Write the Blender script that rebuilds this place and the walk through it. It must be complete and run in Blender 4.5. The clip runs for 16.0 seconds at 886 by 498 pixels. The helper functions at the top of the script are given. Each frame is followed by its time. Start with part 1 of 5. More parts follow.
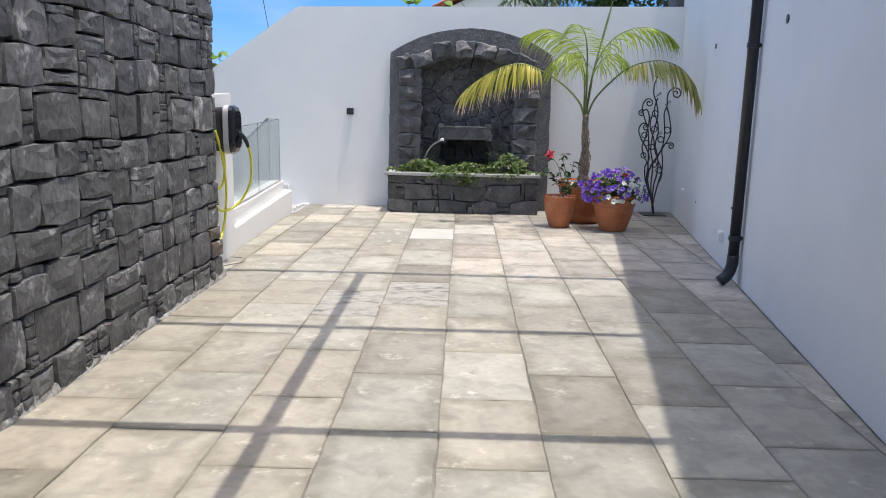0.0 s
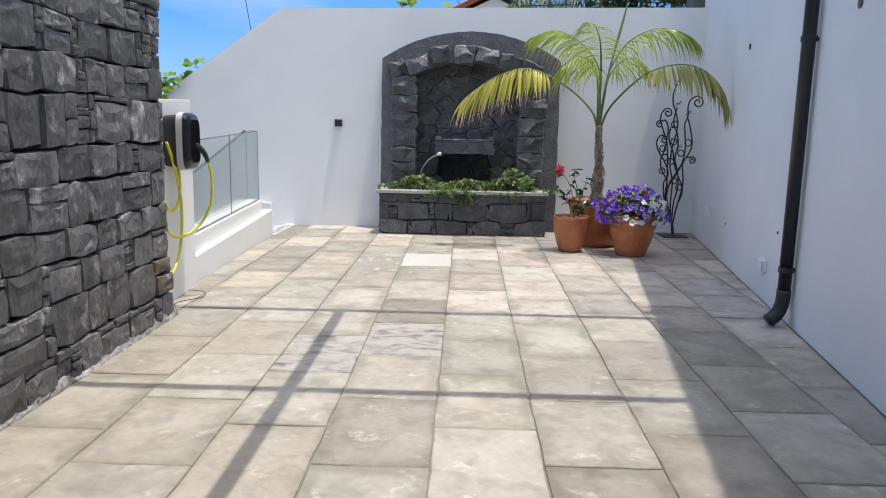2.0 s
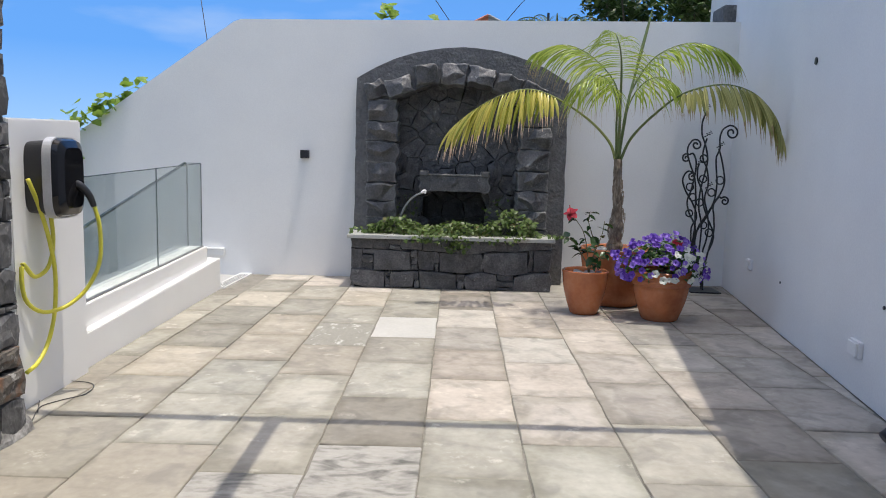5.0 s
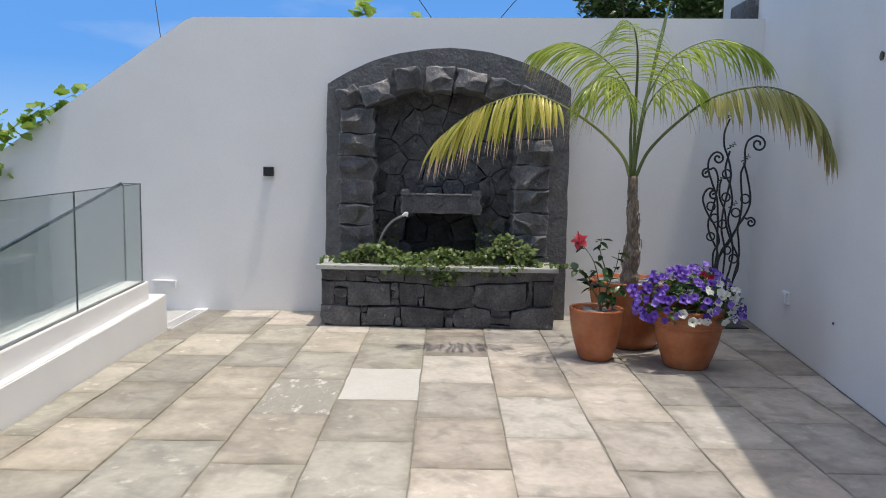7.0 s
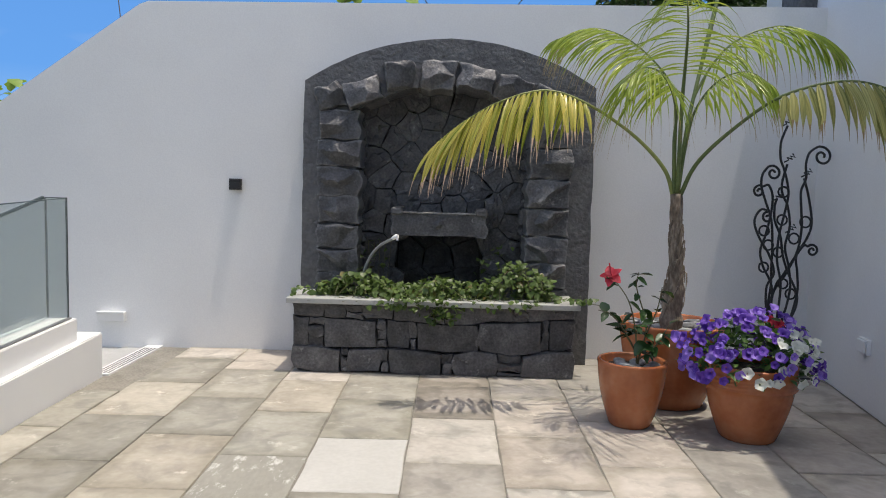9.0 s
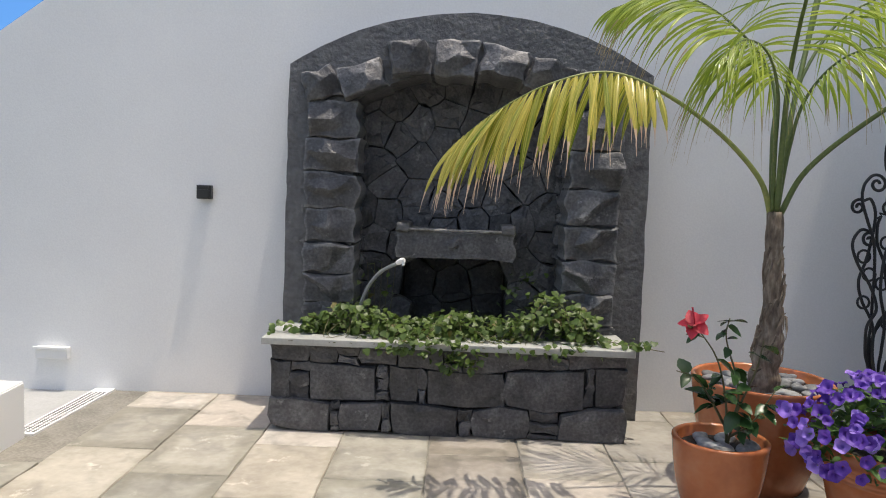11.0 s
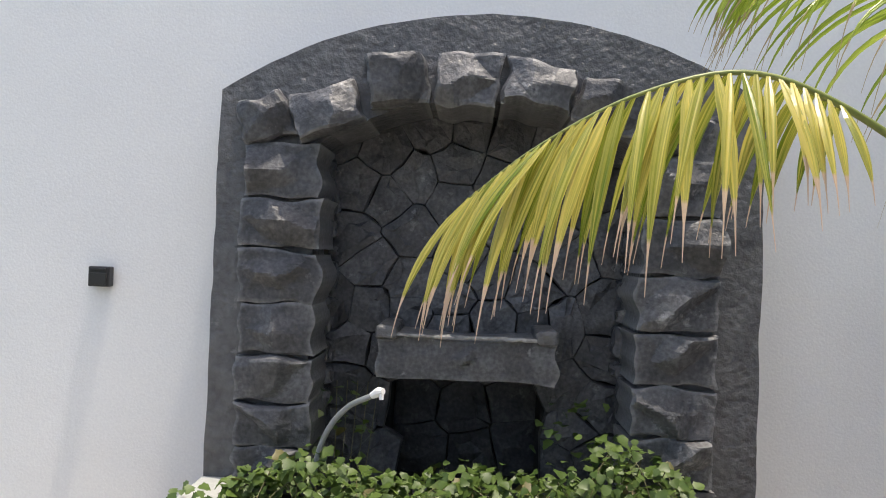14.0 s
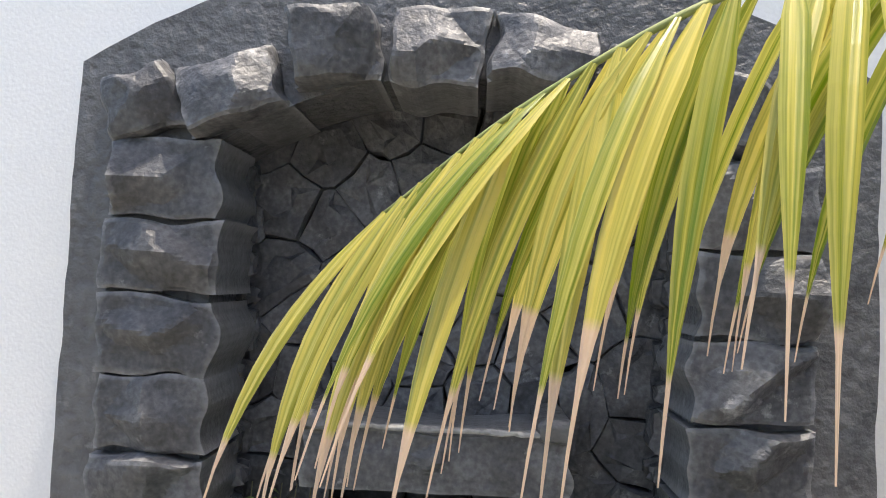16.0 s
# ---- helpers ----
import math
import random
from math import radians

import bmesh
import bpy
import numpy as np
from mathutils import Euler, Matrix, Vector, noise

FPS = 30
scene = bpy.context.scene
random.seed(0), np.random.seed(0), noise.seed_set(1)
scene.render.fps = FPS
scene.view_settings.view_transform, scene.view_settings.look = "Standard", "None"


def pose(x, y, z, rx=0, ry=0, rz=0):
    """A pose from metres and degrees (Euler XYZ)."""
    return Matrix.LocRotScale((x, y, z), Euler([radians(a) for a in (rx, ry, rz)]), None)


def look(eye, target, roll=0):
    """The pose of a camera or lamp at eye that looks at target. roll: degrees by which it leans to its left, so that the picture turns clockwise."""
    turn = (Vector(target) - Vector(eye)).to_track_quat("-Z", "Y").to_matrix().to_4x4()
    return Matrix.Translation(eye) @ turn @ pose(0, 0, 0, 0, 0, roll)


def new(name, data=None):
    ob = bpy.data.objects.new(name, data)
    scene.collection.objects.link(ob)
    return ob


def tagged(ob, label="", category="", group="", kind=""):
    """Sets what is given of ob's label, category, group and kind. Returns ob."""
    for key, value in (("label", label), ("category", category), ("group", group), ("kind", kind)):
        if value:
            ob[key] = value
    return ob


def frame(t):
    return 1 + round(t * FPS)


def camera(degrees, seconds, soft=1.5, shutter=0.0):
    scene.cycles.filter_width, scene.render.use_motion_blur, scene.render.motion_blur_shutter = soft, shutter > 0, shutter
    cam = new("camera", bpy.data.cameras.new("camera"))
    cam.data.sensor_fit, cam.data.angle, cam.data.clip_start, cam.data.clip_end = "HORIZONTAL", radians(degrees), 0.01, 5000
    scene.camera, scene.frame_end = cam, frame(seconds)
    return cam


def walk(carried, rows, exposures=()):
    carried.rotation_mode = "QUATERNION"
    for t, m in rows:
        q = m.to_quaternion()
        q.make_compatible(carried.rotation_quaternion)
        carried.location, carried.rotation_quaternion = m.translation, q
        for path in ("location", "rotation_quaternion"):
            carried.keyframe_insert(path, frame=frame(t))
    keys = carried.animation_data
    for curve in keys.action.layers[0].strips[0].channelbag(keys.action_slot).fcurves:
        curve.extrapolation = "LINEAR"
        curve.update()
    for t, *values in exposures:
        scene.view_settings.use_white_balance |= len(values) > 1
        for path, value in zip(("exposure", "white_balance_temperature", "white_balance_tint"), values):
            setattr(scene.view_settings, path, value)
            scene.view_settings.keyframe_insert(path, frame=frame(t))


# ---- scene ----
cam = camera(63.1, 16.0, soft=1.0)
PATH = [
    (0, (0.036, 0.046, 1.451), (-0.003, 2.011, 1.078), 1.2),
    (0.5, (0.051, 0.309, 1.454), (0.007, 2.277, 1.098), 1.1),
    (1, (0.04, 0.584, 1.449), (-0.007, 2.554, 1.104), 0.9),
    (1.5, (0.047, 0.807, 1.418), (0.001, 2.778, 1.082), 1.0),
    (2, (0.075, 1.083, 1.397), (0.029, 3.055, 1.065), 1.1),
    (2.5, (0.08, 1.326, 1.41), (0.031, 3.298, 1.079), 1.2),
    (3, (0.048, 1.634, 1.408), (0.0, 3.606, 1.082), 1.4),
    (3.5, (0.031, 1.89, 1.43), (-0.013, 3.863, 1.106), 1.5),
    (4, (0.047, 2.188, 1.414), (0.007, 4.163, 1.099), 1.5),
    (4.2, (0.058, 2.301, 1.398), (0.02, 4.279, 1.1), 1.5),
    (6.5, (0.131, 3.513, 1.434), (0.138, 5.502, 1.219), 1.2),
    (7, (0.113, 3.817, 1.446), (0.121, 5.806, 1.238), 1.1),
    (7.5, (0.127, 4.101, 1.451), (0.129, 6.091, 1.251), 1.1),
    (8, (0.18, 4.423, 1.447), (0.178, 6.415, 1.26), 1.3),
    (8.5, (0.208, 4.681, 1.472), (0.2, 6.672, 1.287), 1.4),
    (9, (0.181, 5.001, 1.455), (0.171, 6.993, 1.285), 1.6),
    (11.3, (0.092, 6.335, 1.522), (0.059, 8.328, 1.362), 2.3),
    (11.5, (0.102, 6.437, 1.551), (0.057, 8.43, 1.386), 2.3),
    (12, (0.13, 6.734, 1.573), (0.066, 8.728, 1.433), 2.5),
    (12.5, (0.13, 7.005, 1.567), (0.06, 9.001, 1.458), 2.6),
    (13, (0.086, 7.304, 1.593), (0.008, 9.301, 1.518), 2.5),
    (13.5, (0.072, 7.539, 1.591), (-0.006, 9.537, 1.563), 2.3),
    (14, (0.126, 7.822, 1.605), (0.042, 9.82, 1.617), 2.2),
    (14.5, (0.157, 8.092, 1.642), (0.063, 10.089, 1.678), 2.2),
    (15, (0.152, 8.371, 1.669), (0.052, 10.368, 1.718), 2.2),
    (15.5, (0.147, 8.614, 1.68), (0.059, 10.611, 1.748), 2.4),
    (16, (0.218, 8.849, 1.674), (0.119, 10.844, 1.762), 2.6),
]
walk(cam, [(t, look(eye, target, roll)) for t, eye, target, roll in PATH], exposures=[(0, 0.95, 6800, 10), (3.5, 0.83, 6800, 10), (7, 0.62, 7000, 10), (9, 0.60, 7100, 10), (11.5, 0.8, 7250, 10), (13, 0.95, 7300, 10), (15, 1.28, 7300, 10), (16, 1.5, 7300, 10)])

# ---- world and sun ----
SUN_WAY = Vector((0.17, -0.052, 1.0)).normalized()      # towards the sun
world = bpy.data.worlds.new("sky")
scene.world = world
world.use_nodes = True
wn, wl = world.node_tree.nodes, world.node_tree.links
sky = wn.new("ShaderNodeTexSky")
sky.sky_type, sky.sun_disc = "NISHITA", False
sky.sun_elevation = math.asin(SUN_WAY.z)
sky.sun_rotation = math.atan2(SUN_WAY.x, SUN_WAY.y)
sky.air_density, sky.dust_density, sky.ozone_density = 1.0, 2.5, 1.0
wl.new(sky.outputs[0], wn["Background"].inputs[0])
wn["Background"].inputs[1].default_value = 0.15
sun_data = bpy.data.lights.new("sun", "SUN")
sun_data.energy, sun_data.angle, sun_data.color = 2.1, radians(0.53), (1.0, 0.965, 0.91)
sun = new("sun", sun_data)
sun.matrix_world = look(SUN_WAY * 20, (0, 0, 0))


# ---- materials ----
def material(name, colours, rough=0.8, scale=6.0, fine=60.0, bump=0.3, dist=0.01, metal=0.0, vary=0.0, spec=0.5, fine_mix=0.5, stretch=(1, 1, 1), chips=None, stains=None):
    """Surface with a large and a fine noise over a colour range; vary: brightness by object; chips: pale flecks; stains: (colour, scale, amount)."""
    m = bpy.data.materials.new(name)
    m.use_nodes = True
    n, l = m.node_tree.nodes, m.node_tree.links
    b = n["Principled BSDF"]
    b.inputs["Roughness"].default_value = rough
    b.inputs["Metallic"].default_value = metal
    b.inputs["Specular IOR Level"].default_value = spec
    co, mp, info = n.new("ShaderNodeTexCoord"), n.new("ShaderNodeMapping"), n.new("ShaderNodeObjectInfo")
    mp.inputs["Scale"].default_value = stretch
    shift = n.new("ShaderNodeVectorMath")
    shift.operation = "MULTIPLY_ADD"
    l.new(info.outputs["Random"], shift.inputs[0])
    shift.inputs[1].default_value = (37.0, 53.0, 71.0)
    geo = n.new("ShaderNodeNewGeometry")
    l.new(geo.outputs["Position"], shift.inputs[2])
    l.new(shift.outputs[0], mp.inputs[0])
    big, small = n.new("ShaderNodeTexNoise"), n.new("ShaderNodeTexNoise")
    for tex, s, d in ((big, scale, 4), (small, fine, 6)):
        tex.inputs["Scale"].default_value, tex.inputs["Detail"].default_value = s, d
        l.new(mp.outputs[0], tex.inputs[0])
    mix = n.new("ShaderNodeMix")
    mix.inputs[0].default_value = fine_mix
    l.new(big.outputs[0], mix.inputs[2])
    l.new(small.outputs[0], mix.inputs[3])
    ramp = n.new("ShaderNodeValToRGB")
    e = ramp.color_ramp.elements
    while len(e) < len(colours):
        e.new(0.5)
    for i, c in enumerate(colours):
        e[i].position = 0.32 + 0.36 * i / max(1, len(colours) - 1)
        e[i].color = (*c, 1)
    l.new(mix.outputs[0], ramp.inputs[0])
    out = ramp.outputs[0]
    if stains:
        st, sr, sm = n.new("ShaderNodeTexNoise"), n.new("ShaderNodeValToRGB"), n.new("ShaderNodeMix")
        st.inputs["Scale"].default_value, st.inputs["Detail"].default_value, st.inputs["Distortion"].default_value = stains[1], 5, 0.6
        l.new(mp.outputs[0], st.inputs[0])
        sr.color_ramp.elements[0].position, sr.color_ramp.elements[1].position = 0.5, 0.68
        sr.color_ramp.elements[1].color = (stains[2],) * 3 + (1,)
        l.new(st.outputs[0], sr.inputs[0])
        sm.data_type = "RGBA"
        sm.inputs[7].default_value = (*stains[0], 1)
        l.new(sr.outputs[0], sm.inputs[0])
        l.new(out, sm.inputs[6])
        out = sm.outputs[2]
    if chips:
        ct, cr, cm = n.new("ShaderNodeTexNoise"), n.new("ShaderNodeValToRGB"), n.new("ShaderNodeMix")
        ct.inputs["Scale"].default_value, ct.inputs["Detail"].default_value = chips[1], 8
        ct.inputs["Roughness"].default_value = 0.7
        l.new(mp.outputs[0], ct.inputs[0])
        cr.color_ramp.elements[0].position, cr.color_ramp.elements[1].position = chips[2], chips[2] + 0.1
        l.new(ct.outputs[0], cr.inputs[0])
        cm.data_type = "RGBA"
        cm.inputs[7].default_value = (*chips[0], 1)
        l.new(cr.outputs[0], cm.inputs[0])
        l.new(out, cm.inputs[6])
        out = cm.outputs[2]
    if vary:
        hsv, mr = n.new("ShaderNodeHueSaturation"), n.new("ShaderNodeMapRange")
        mr.inputs[3].default_value, mr.inputs[4].default_value = 1 - vary, 1 + vary
        l.new(info.outputs["Random"], mr.inputs[0])
        l.new(mr.outputs[0], hsv.inputs["Value"])
        l.new(out, hsv.inputs["Color"])
        out = hsv.outputs[0]
    l.new(out, b.inputs["Base Color"])
    if bump:
        bp = n.new("ShaderNodeBump")
        bp.inputs["Strength"].default_value, bp.inputs["Distance"].default_value = bump, dist
        l.new(mix.outputs[0], bp.inputs["Height"])
        l.new(bp.outputs[0], b.inputs["Normal"])
    return m


WHITE = material("white_render", [(0.73, 0.73, 0.73), (0.82, 0.82, 0.81)], 0.8, 1.3, 80, 0.45, 0.004, fine_mix=0.5)
WHITE_SMOOTH = material("white_paint", [(0.76, 0.76, 0.75), (0.82, 0.82, 0.81)], 0.7, 2.0, 220, 0.15, 0.003)
BASALT = material("basalt", [(0.048, 0.048, 0.049), (0.105, 0.104, 0.104), (0.17, 0.168, 0.166)], 0.75, 5, 34, 0.75, 0.012, vary=0.30, stretch=(1, 1, 0.75), chips=((0.34, 0.335, 0.33), 6.0, 0.56))
BASALT_DARK = material("painted_basalt", [(0.030, 0.030, 0.033), (0.074, 0.074, 0.079), (0.142, 0.142, 0.148)], 0.5, 8, 55, 1.0, 0.010, vary=0.32, chips=((0.24, 0.24, 0.245), 9.0, 0.60))
SURROUND = material("dark_cement_render", [(0.064, 0.064, 0.067), (0.145, 0.144, 0.147)], 0.42, 9, 30, 1.0, 0.03, chips=((0.18, 0.178, 0.178), 14.0, 0.62))
BASALT_RUST = material("rusty_basalt", [(0.05, 0.045, 0.04), (0.12, 0.105, 0.09), (0.20, 0.18, 0.155)], 0.85, 9, 40, 0.9, 0.014, stains=((0.20, 0.085, 0.035), 9.0, 0.85), chips=((0.40, 0.39, 0.37), 16.0, 0.57))
MORTAR = material("dark_mortar", [(0.02, 0.02, 0.02), (0.05, 0.048, 0.046)], 0.95, 10, 80, 0.5)


def hewn_material():
    """The same painted basalt with a paler colour along the broken arrises."""
    m = BASALT_DARK.copy()
    m.name = "hewn_basalt"
    n, l = m.node_tree.nodes, m.node_tree.links
    b = n["Principled BSDF"]
    src = b.inputs["Base Color"].links[0].from_socket
    geo, tex, add, ramp, mix = n.new("ShaderNodeNewGeometry"), n.new("ShaderNodeTexNoise"), n.new("ShaderNodeMath"), n.new("ShaderNodeValToRGB"), n.new("ShaderNodeMix")
    tex.inputs["Scale"].default_value, tex.inputs["Detail"].default_value = 24, 6
    l.new(geo.outputs["Position"], tex.inputs[0])
    add.operation = "MULTIPLY_ADD"
    l.new(tex.outputs[0], add.inputs[0])
    add.inputs[1].default_value = 0.09
    l.new(geo.outputs["Pointiness"], add.inputs[2])
    ramp.color_ramp.elements[0].position, ramp.color_ramp.elements[1].position = 0.575, 0.66
    ramp.color_ramp.elements[1].color = (0.7, 0.7, 0.7, 1)
    l.new(add.outputs[0], ramp.inputs[0])
    mix.data_type = "RGBA"
    mix.inputs[7].default_value = (0.27, 0.27, 0.272, 1)
    l.new(ramp.outputs[0], mix.inputs[0])
    l.new(src, mix.inputs[6])
    l.new(mix.outputs[2], b.inputs["Base Color"])
    return m


HEWN = hewn_material()
PALE_MORTAR = material("pale_mortar", [(0.12, 0.118, 0.115), (0.42, 0.41, 0.39)], 0.95, 9, 40, 0.8, 0.02)
GROUT = material("floor_grout", [(0.15, 0.14, 0.118), (0.30, 0.282, 0.245)], 0.95, 5, 60, 0.5)


def slab_material(name, lift, tint):
    m = material(name, [tuple(v * lift * k_ for v, k_ in zip(c_, tint)) for c_ in ((0.272, 0.256, 0.230), (0.352, 0.336, 0.306), (0.422, 0.406, 0.374))], 0.6, 3.6, 24, 0.5, 0.008, vary=0.25, fine_mix=0.35, stains=((0.20, 0.195, 0.175), 5.5, 0.6), chips=((0.52, 0.50, 0.45), 6.0, 0.60))
    n, l = m.node_tree.nodes, m.node_tree.links
    b = n["Principled BSDF"]
    src = b.inputs["Base Color"].links[0].from_socket
    info, ramp, mix = n.new("ShaderNodeObjectInfo"), n.new("ShaderNodeValToRGB"), n.new("ShaderNodeMix")
    mul, fr = n.new("ShaderNodeMath"), n.new("ShaderNodeMath")
    mul.operation, fr.operation = "MULTIPLY", "FRACT"
    mul.inputs[1].default_value = 17.31
    l.new(info.outputs["Random"], mul.inputs[0])
    l.new(mul.outputs[0], fr.inputs[0])
    l.new(fr.outputs[0], ramp.inputs[0])
    e = ramp.color_ramp.elements
    e.new(0.5)
    e[0].color, e[1].color, e[2].color = (0.94, 0.89, 0.835, 1), (1.03, 1.005, 0.975, 1), (0.88, 0.89, 0.87, 1)
    mix.data_type, mix.blend_type = "RGBA", "MULTIPLY"
    mix.inputs[0].default_value = 1.0
    l.new(src, mix.inputs[6])
    l.new(ramp.outputs[0], mix.inputs[7])
    # damp-darkened margins round each slab, uneven, strong on some slabs and faint on others
    co, sep = n.new("ShaderNodeTexCoord"), n.new("ShaderNodeSeparateXYZ")
    l.new(co.outputs["Generated"], sep.inputs[0])

    def calc(op, *args):
        k = n.new("ShaderNodeMath")
        k.operation = op
        for i, v in enumerate(args):
            if isinstance(v, (int, float)):
                k.inputs[i].default_value = v
            else:
                l.new(v, k.inputs[i])
        return k.outputs[0]
    gx, gy = sep.outputs["X"], sep.outputs["Y"]
    rim = calc("MINIMUM", calc("MINIMUM", gx, calc("SUBTRACT", 1.0, gx)), calc("MINIMUM", gy, calc("SUBTRACT", 1.0, gy)))
    tex, geo = n.new("ShaderNodeTexNoise"), n.new("ShaderNodeNewGeometry")
    tex.inputs["Scale"].default_value, tex.inputs["Detail"].default_value = 5.0, 5
    l.new(geo.outputs["Position"], tex.inputs[0])
    wide = calc("MULTIPLY", calc("FRACT", calc("MULTIPLY", info.outputs["Random"], 41.7)), 0.16)
    inner = calc("MULTIPLY_ADD", tex.outputs[0], 0.30, calc("SUBTRACT", calc("SUBTRACT", rim, wide), 0.12))
    soft = n.new("ShaderNodeMapRange")
    soft.interpolation_type = "SMOOTHSTEP"
    soft.inputs[1].default_value, soft.inputs[2].default_value, soft.inputs[3].default_value, soft.inputs[4].default_value = -0.05, 0.09, 0.62, 0.0
    l.new(inner, soft.inputs[0])
    damp = n.new("ShaderNodeMix")
    damp.data_type, damp.blend_type = "RGBA", "MULTIPLY"
    l.new(soft.outputs[0], damp.inputs[0])
    l.new(mix.outputs[2], damp.inputs[6])
    damp.inputs[7].default_value = (0.66, 0.655, 0.60, 1)
    l.new(damp.outputs[2], b.inputs["Base Color"])
    return m


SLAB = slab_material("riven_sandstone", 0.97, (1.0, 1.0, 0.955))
# paler slabs, their colour lifted further to brighten the shaded floor near the house
SLAB_LIFTED = slab_material("lifted_riven_sandstone", 1.18, (1.01, 0.99, 0.985))
SLAB_SMEAR = material("mortar_smeared_sandstone", [(0.235, 0.225, 0.19), (0.31, 0.298, 0.255)], 0.65, 4, 26, 0.6, 0.008, chips=((0.55, 0.54, 0.50), 9.0, 0.54), stretch=(1.6, 0.7, 1))
SLAB_STAINED = material("stained_riven_sandstone", [(0.22, 0.21, 0.185), (0.36, 0.345, 0.31), (0.42, 0.40, 0.36)], 0.6, 5, 22, 0.9, 0.012, stains=((0.10, 0.10, 0.085), 6.0, 0.95), stretch=(0.9, 1.7, 1))
SLAB_PALE = material("pale_sandstone", [(0.43, 0.422, 0.39), (0.51, 0.50, 0.465)], 0.6, 4, 40, 0.3, 0.005)
TERRACOTTA = material("glazed_terracotta", [(0.33, 0.095, 0.035), (0.43, 0.14, 0.055), (0.47, 0.19, 0.09)], 0.24, 4, 30, 0.03, 0.002, vary=0.08, fine_mix=0.25)
BLACK_METAL = material("black_iron", [(0.012, 0.012, 0.013), (0.03, 0.03, 0.03)], 0.45, 12, 120, 0.3, 0.003, spec=0.5)
PIPE_BLACK = material("black_pipe_paint", [(0.012, 0.014, 0.018), (0.022, 0.024, 0.03)], 0.35, 6, 90, 0.1, 0.002)
COPING = material("slate_coping", [(0.34, 0.35, 0.33), (0.46, 0.46, 0.44)], 0.5, 5, 60, 0.3, 0.005)


# ---- mesh helpers ----
def part(name, bm, mat_, parent=None, label="", smooth=False):
    me = bpy.data.meshes.new(name)
    bmesh.ops.recalc_face_normals(bm, faces=bm.faces[:])
    if smooth:
        for f in bm.faces:
            f.smooth = True
    bm.to_mesh(me)
    bm.free()
    for mm in (mat_ if isinstance(mat_, (list, tuple)) else (mat_,)):
        me.materials.append(mm)
    ob = new(name, me)
    if parent is not None:
        ob.parent = parent
        ob.matrix_parent_inverse = parent.matrix_world.inverted() if parent.type != "EMPTY" else Matrix.Translation(-parent.location)
    if label:
        ob["label"] = label
    return ob


def holder(name, at=(0, 0, 0)):
    ob = new(name)
    ob.empty_display_size = 0.1
    ob.location = at
    return ob


def add_box(bm, lo, hi, bevel=0.0, seg=2):
    c = [(a + b) / 2 for a, b in zip(lo, hi)]
    s = [abs(b - a) for a, b in zip(lo, hi)]
    r = bmesh.ops.create_cube(bm, size=1, matrix=Matrix.Translation(c) @ Matrix.Diagonal((*s, 1)))
    if bevel:
        es = list({e for v in r["verts"] for e in v.link_edges})
        bmesh.ops.bevel(bm, geom=es, offset=bevel, segments=seg, affect="EDGES", profile=0.5)


def box(name, lo, hi, mat_, parent=None, bevel=0.0, label="", seg=2):
    bm = bmesh.new()
    add_box(bm, lo, hi, bevel, seg)
    return part(name, bm, mat_, parent, label)


def prism(bm, pts, lift):
    """Solid from a planar outline (3D points) pushed along lift."""
    vs = [bm.verts.new(p) for p in pts]
    f = bm.faces.new(vs)
    r = bmesh.ops.extrude_face_region(bm, geom=[f])
    bmesh.ops.translate(bm, vec=lift, verts=[v for v in r["geom"] if isinstance(v, bmesh.types.BMVert)])


def tube(bm, pts, radii, sides=8, cap=True):
    """A tube along 3D points with a radius at each."""
    pts = [Vector(p) for p in pts]
    if not isinstance(radii, (list, tuple)):
        radii = [radii] * len(pts)
    rings, up = [], Vector((0.123, 0.31, 0.94)).normalized()
    for i, p in enumerate(pts):
        d = (pts[min(i + 1, len(pts) - 1)] - pts[max(i - 1, 0)]).normalized()
        a = d.cross(up)
        if a.length < 1e-3:
            a = d.cross(Vector((1, 0, 0)))
        a.normalize()
        b = d.cross(a)
        rings.append([bm.verts.new(p + radii[i] * (math.cos(k * 2 * math.pi / sides) * a + math.sin(k * 2 * math.pi / sides) * b)) for k in range(sides)])
    for r0, r1 in zip(rings, rings[1:]):
        for k in range(sides):
            bm.faces.new((r0[k], r0[(k + 1) % sides], r1[(k + 1) % sides], r1[k]))
    if cap:
        bm.faces.new(rings[0][::-1])
        bm.faces.new(rings[-1])


def spline(ctrl, n):
    """Points on a smooth curve through the control points."""
    c = [Vector(p) for p in ctrl]
    c = [2 * c[0] - c[1]] + c + [2 * c[-1] - c[-2]]
    out = []
    for i in range(n):
        u = i / (n - 1) * (len(c) - 3)
        k = min(int(u), len(c) - 4)
        f = u - k
        p0, p1, p2, p3 = c[k:k + 4]
        out.append(0.5 * (2 * p1 + (p2 - p0) * f + (2 * p0 - 5 * p1 + 4 * p2 - p3) * f * f + (3 * p1 - p0 - 3 * p2 + p3) * f ** 3))
    return out


def lathe(bm, profile, centre, sides=40):
    """Turned solid: profile of (radius, z)."""
    rings = [[bm.verts.new((centre[0] + r * math.cos(2 * math.pi * k / sides), centre[1] + r * math.sin(2 * math.pi * k / sides), centre[2] + z)) for k in range(sides)] for r, z in profile]
    for a, b in zip(rings, rings[1:]):
        for k in range(sides):
            bm.faces.new((a[k], a[(k + 1) % sides], b[(k + 1) % sides], b[k]))
    bm.faces.new(rings[0][::-1])
    bm.faces.new(rings[-1])


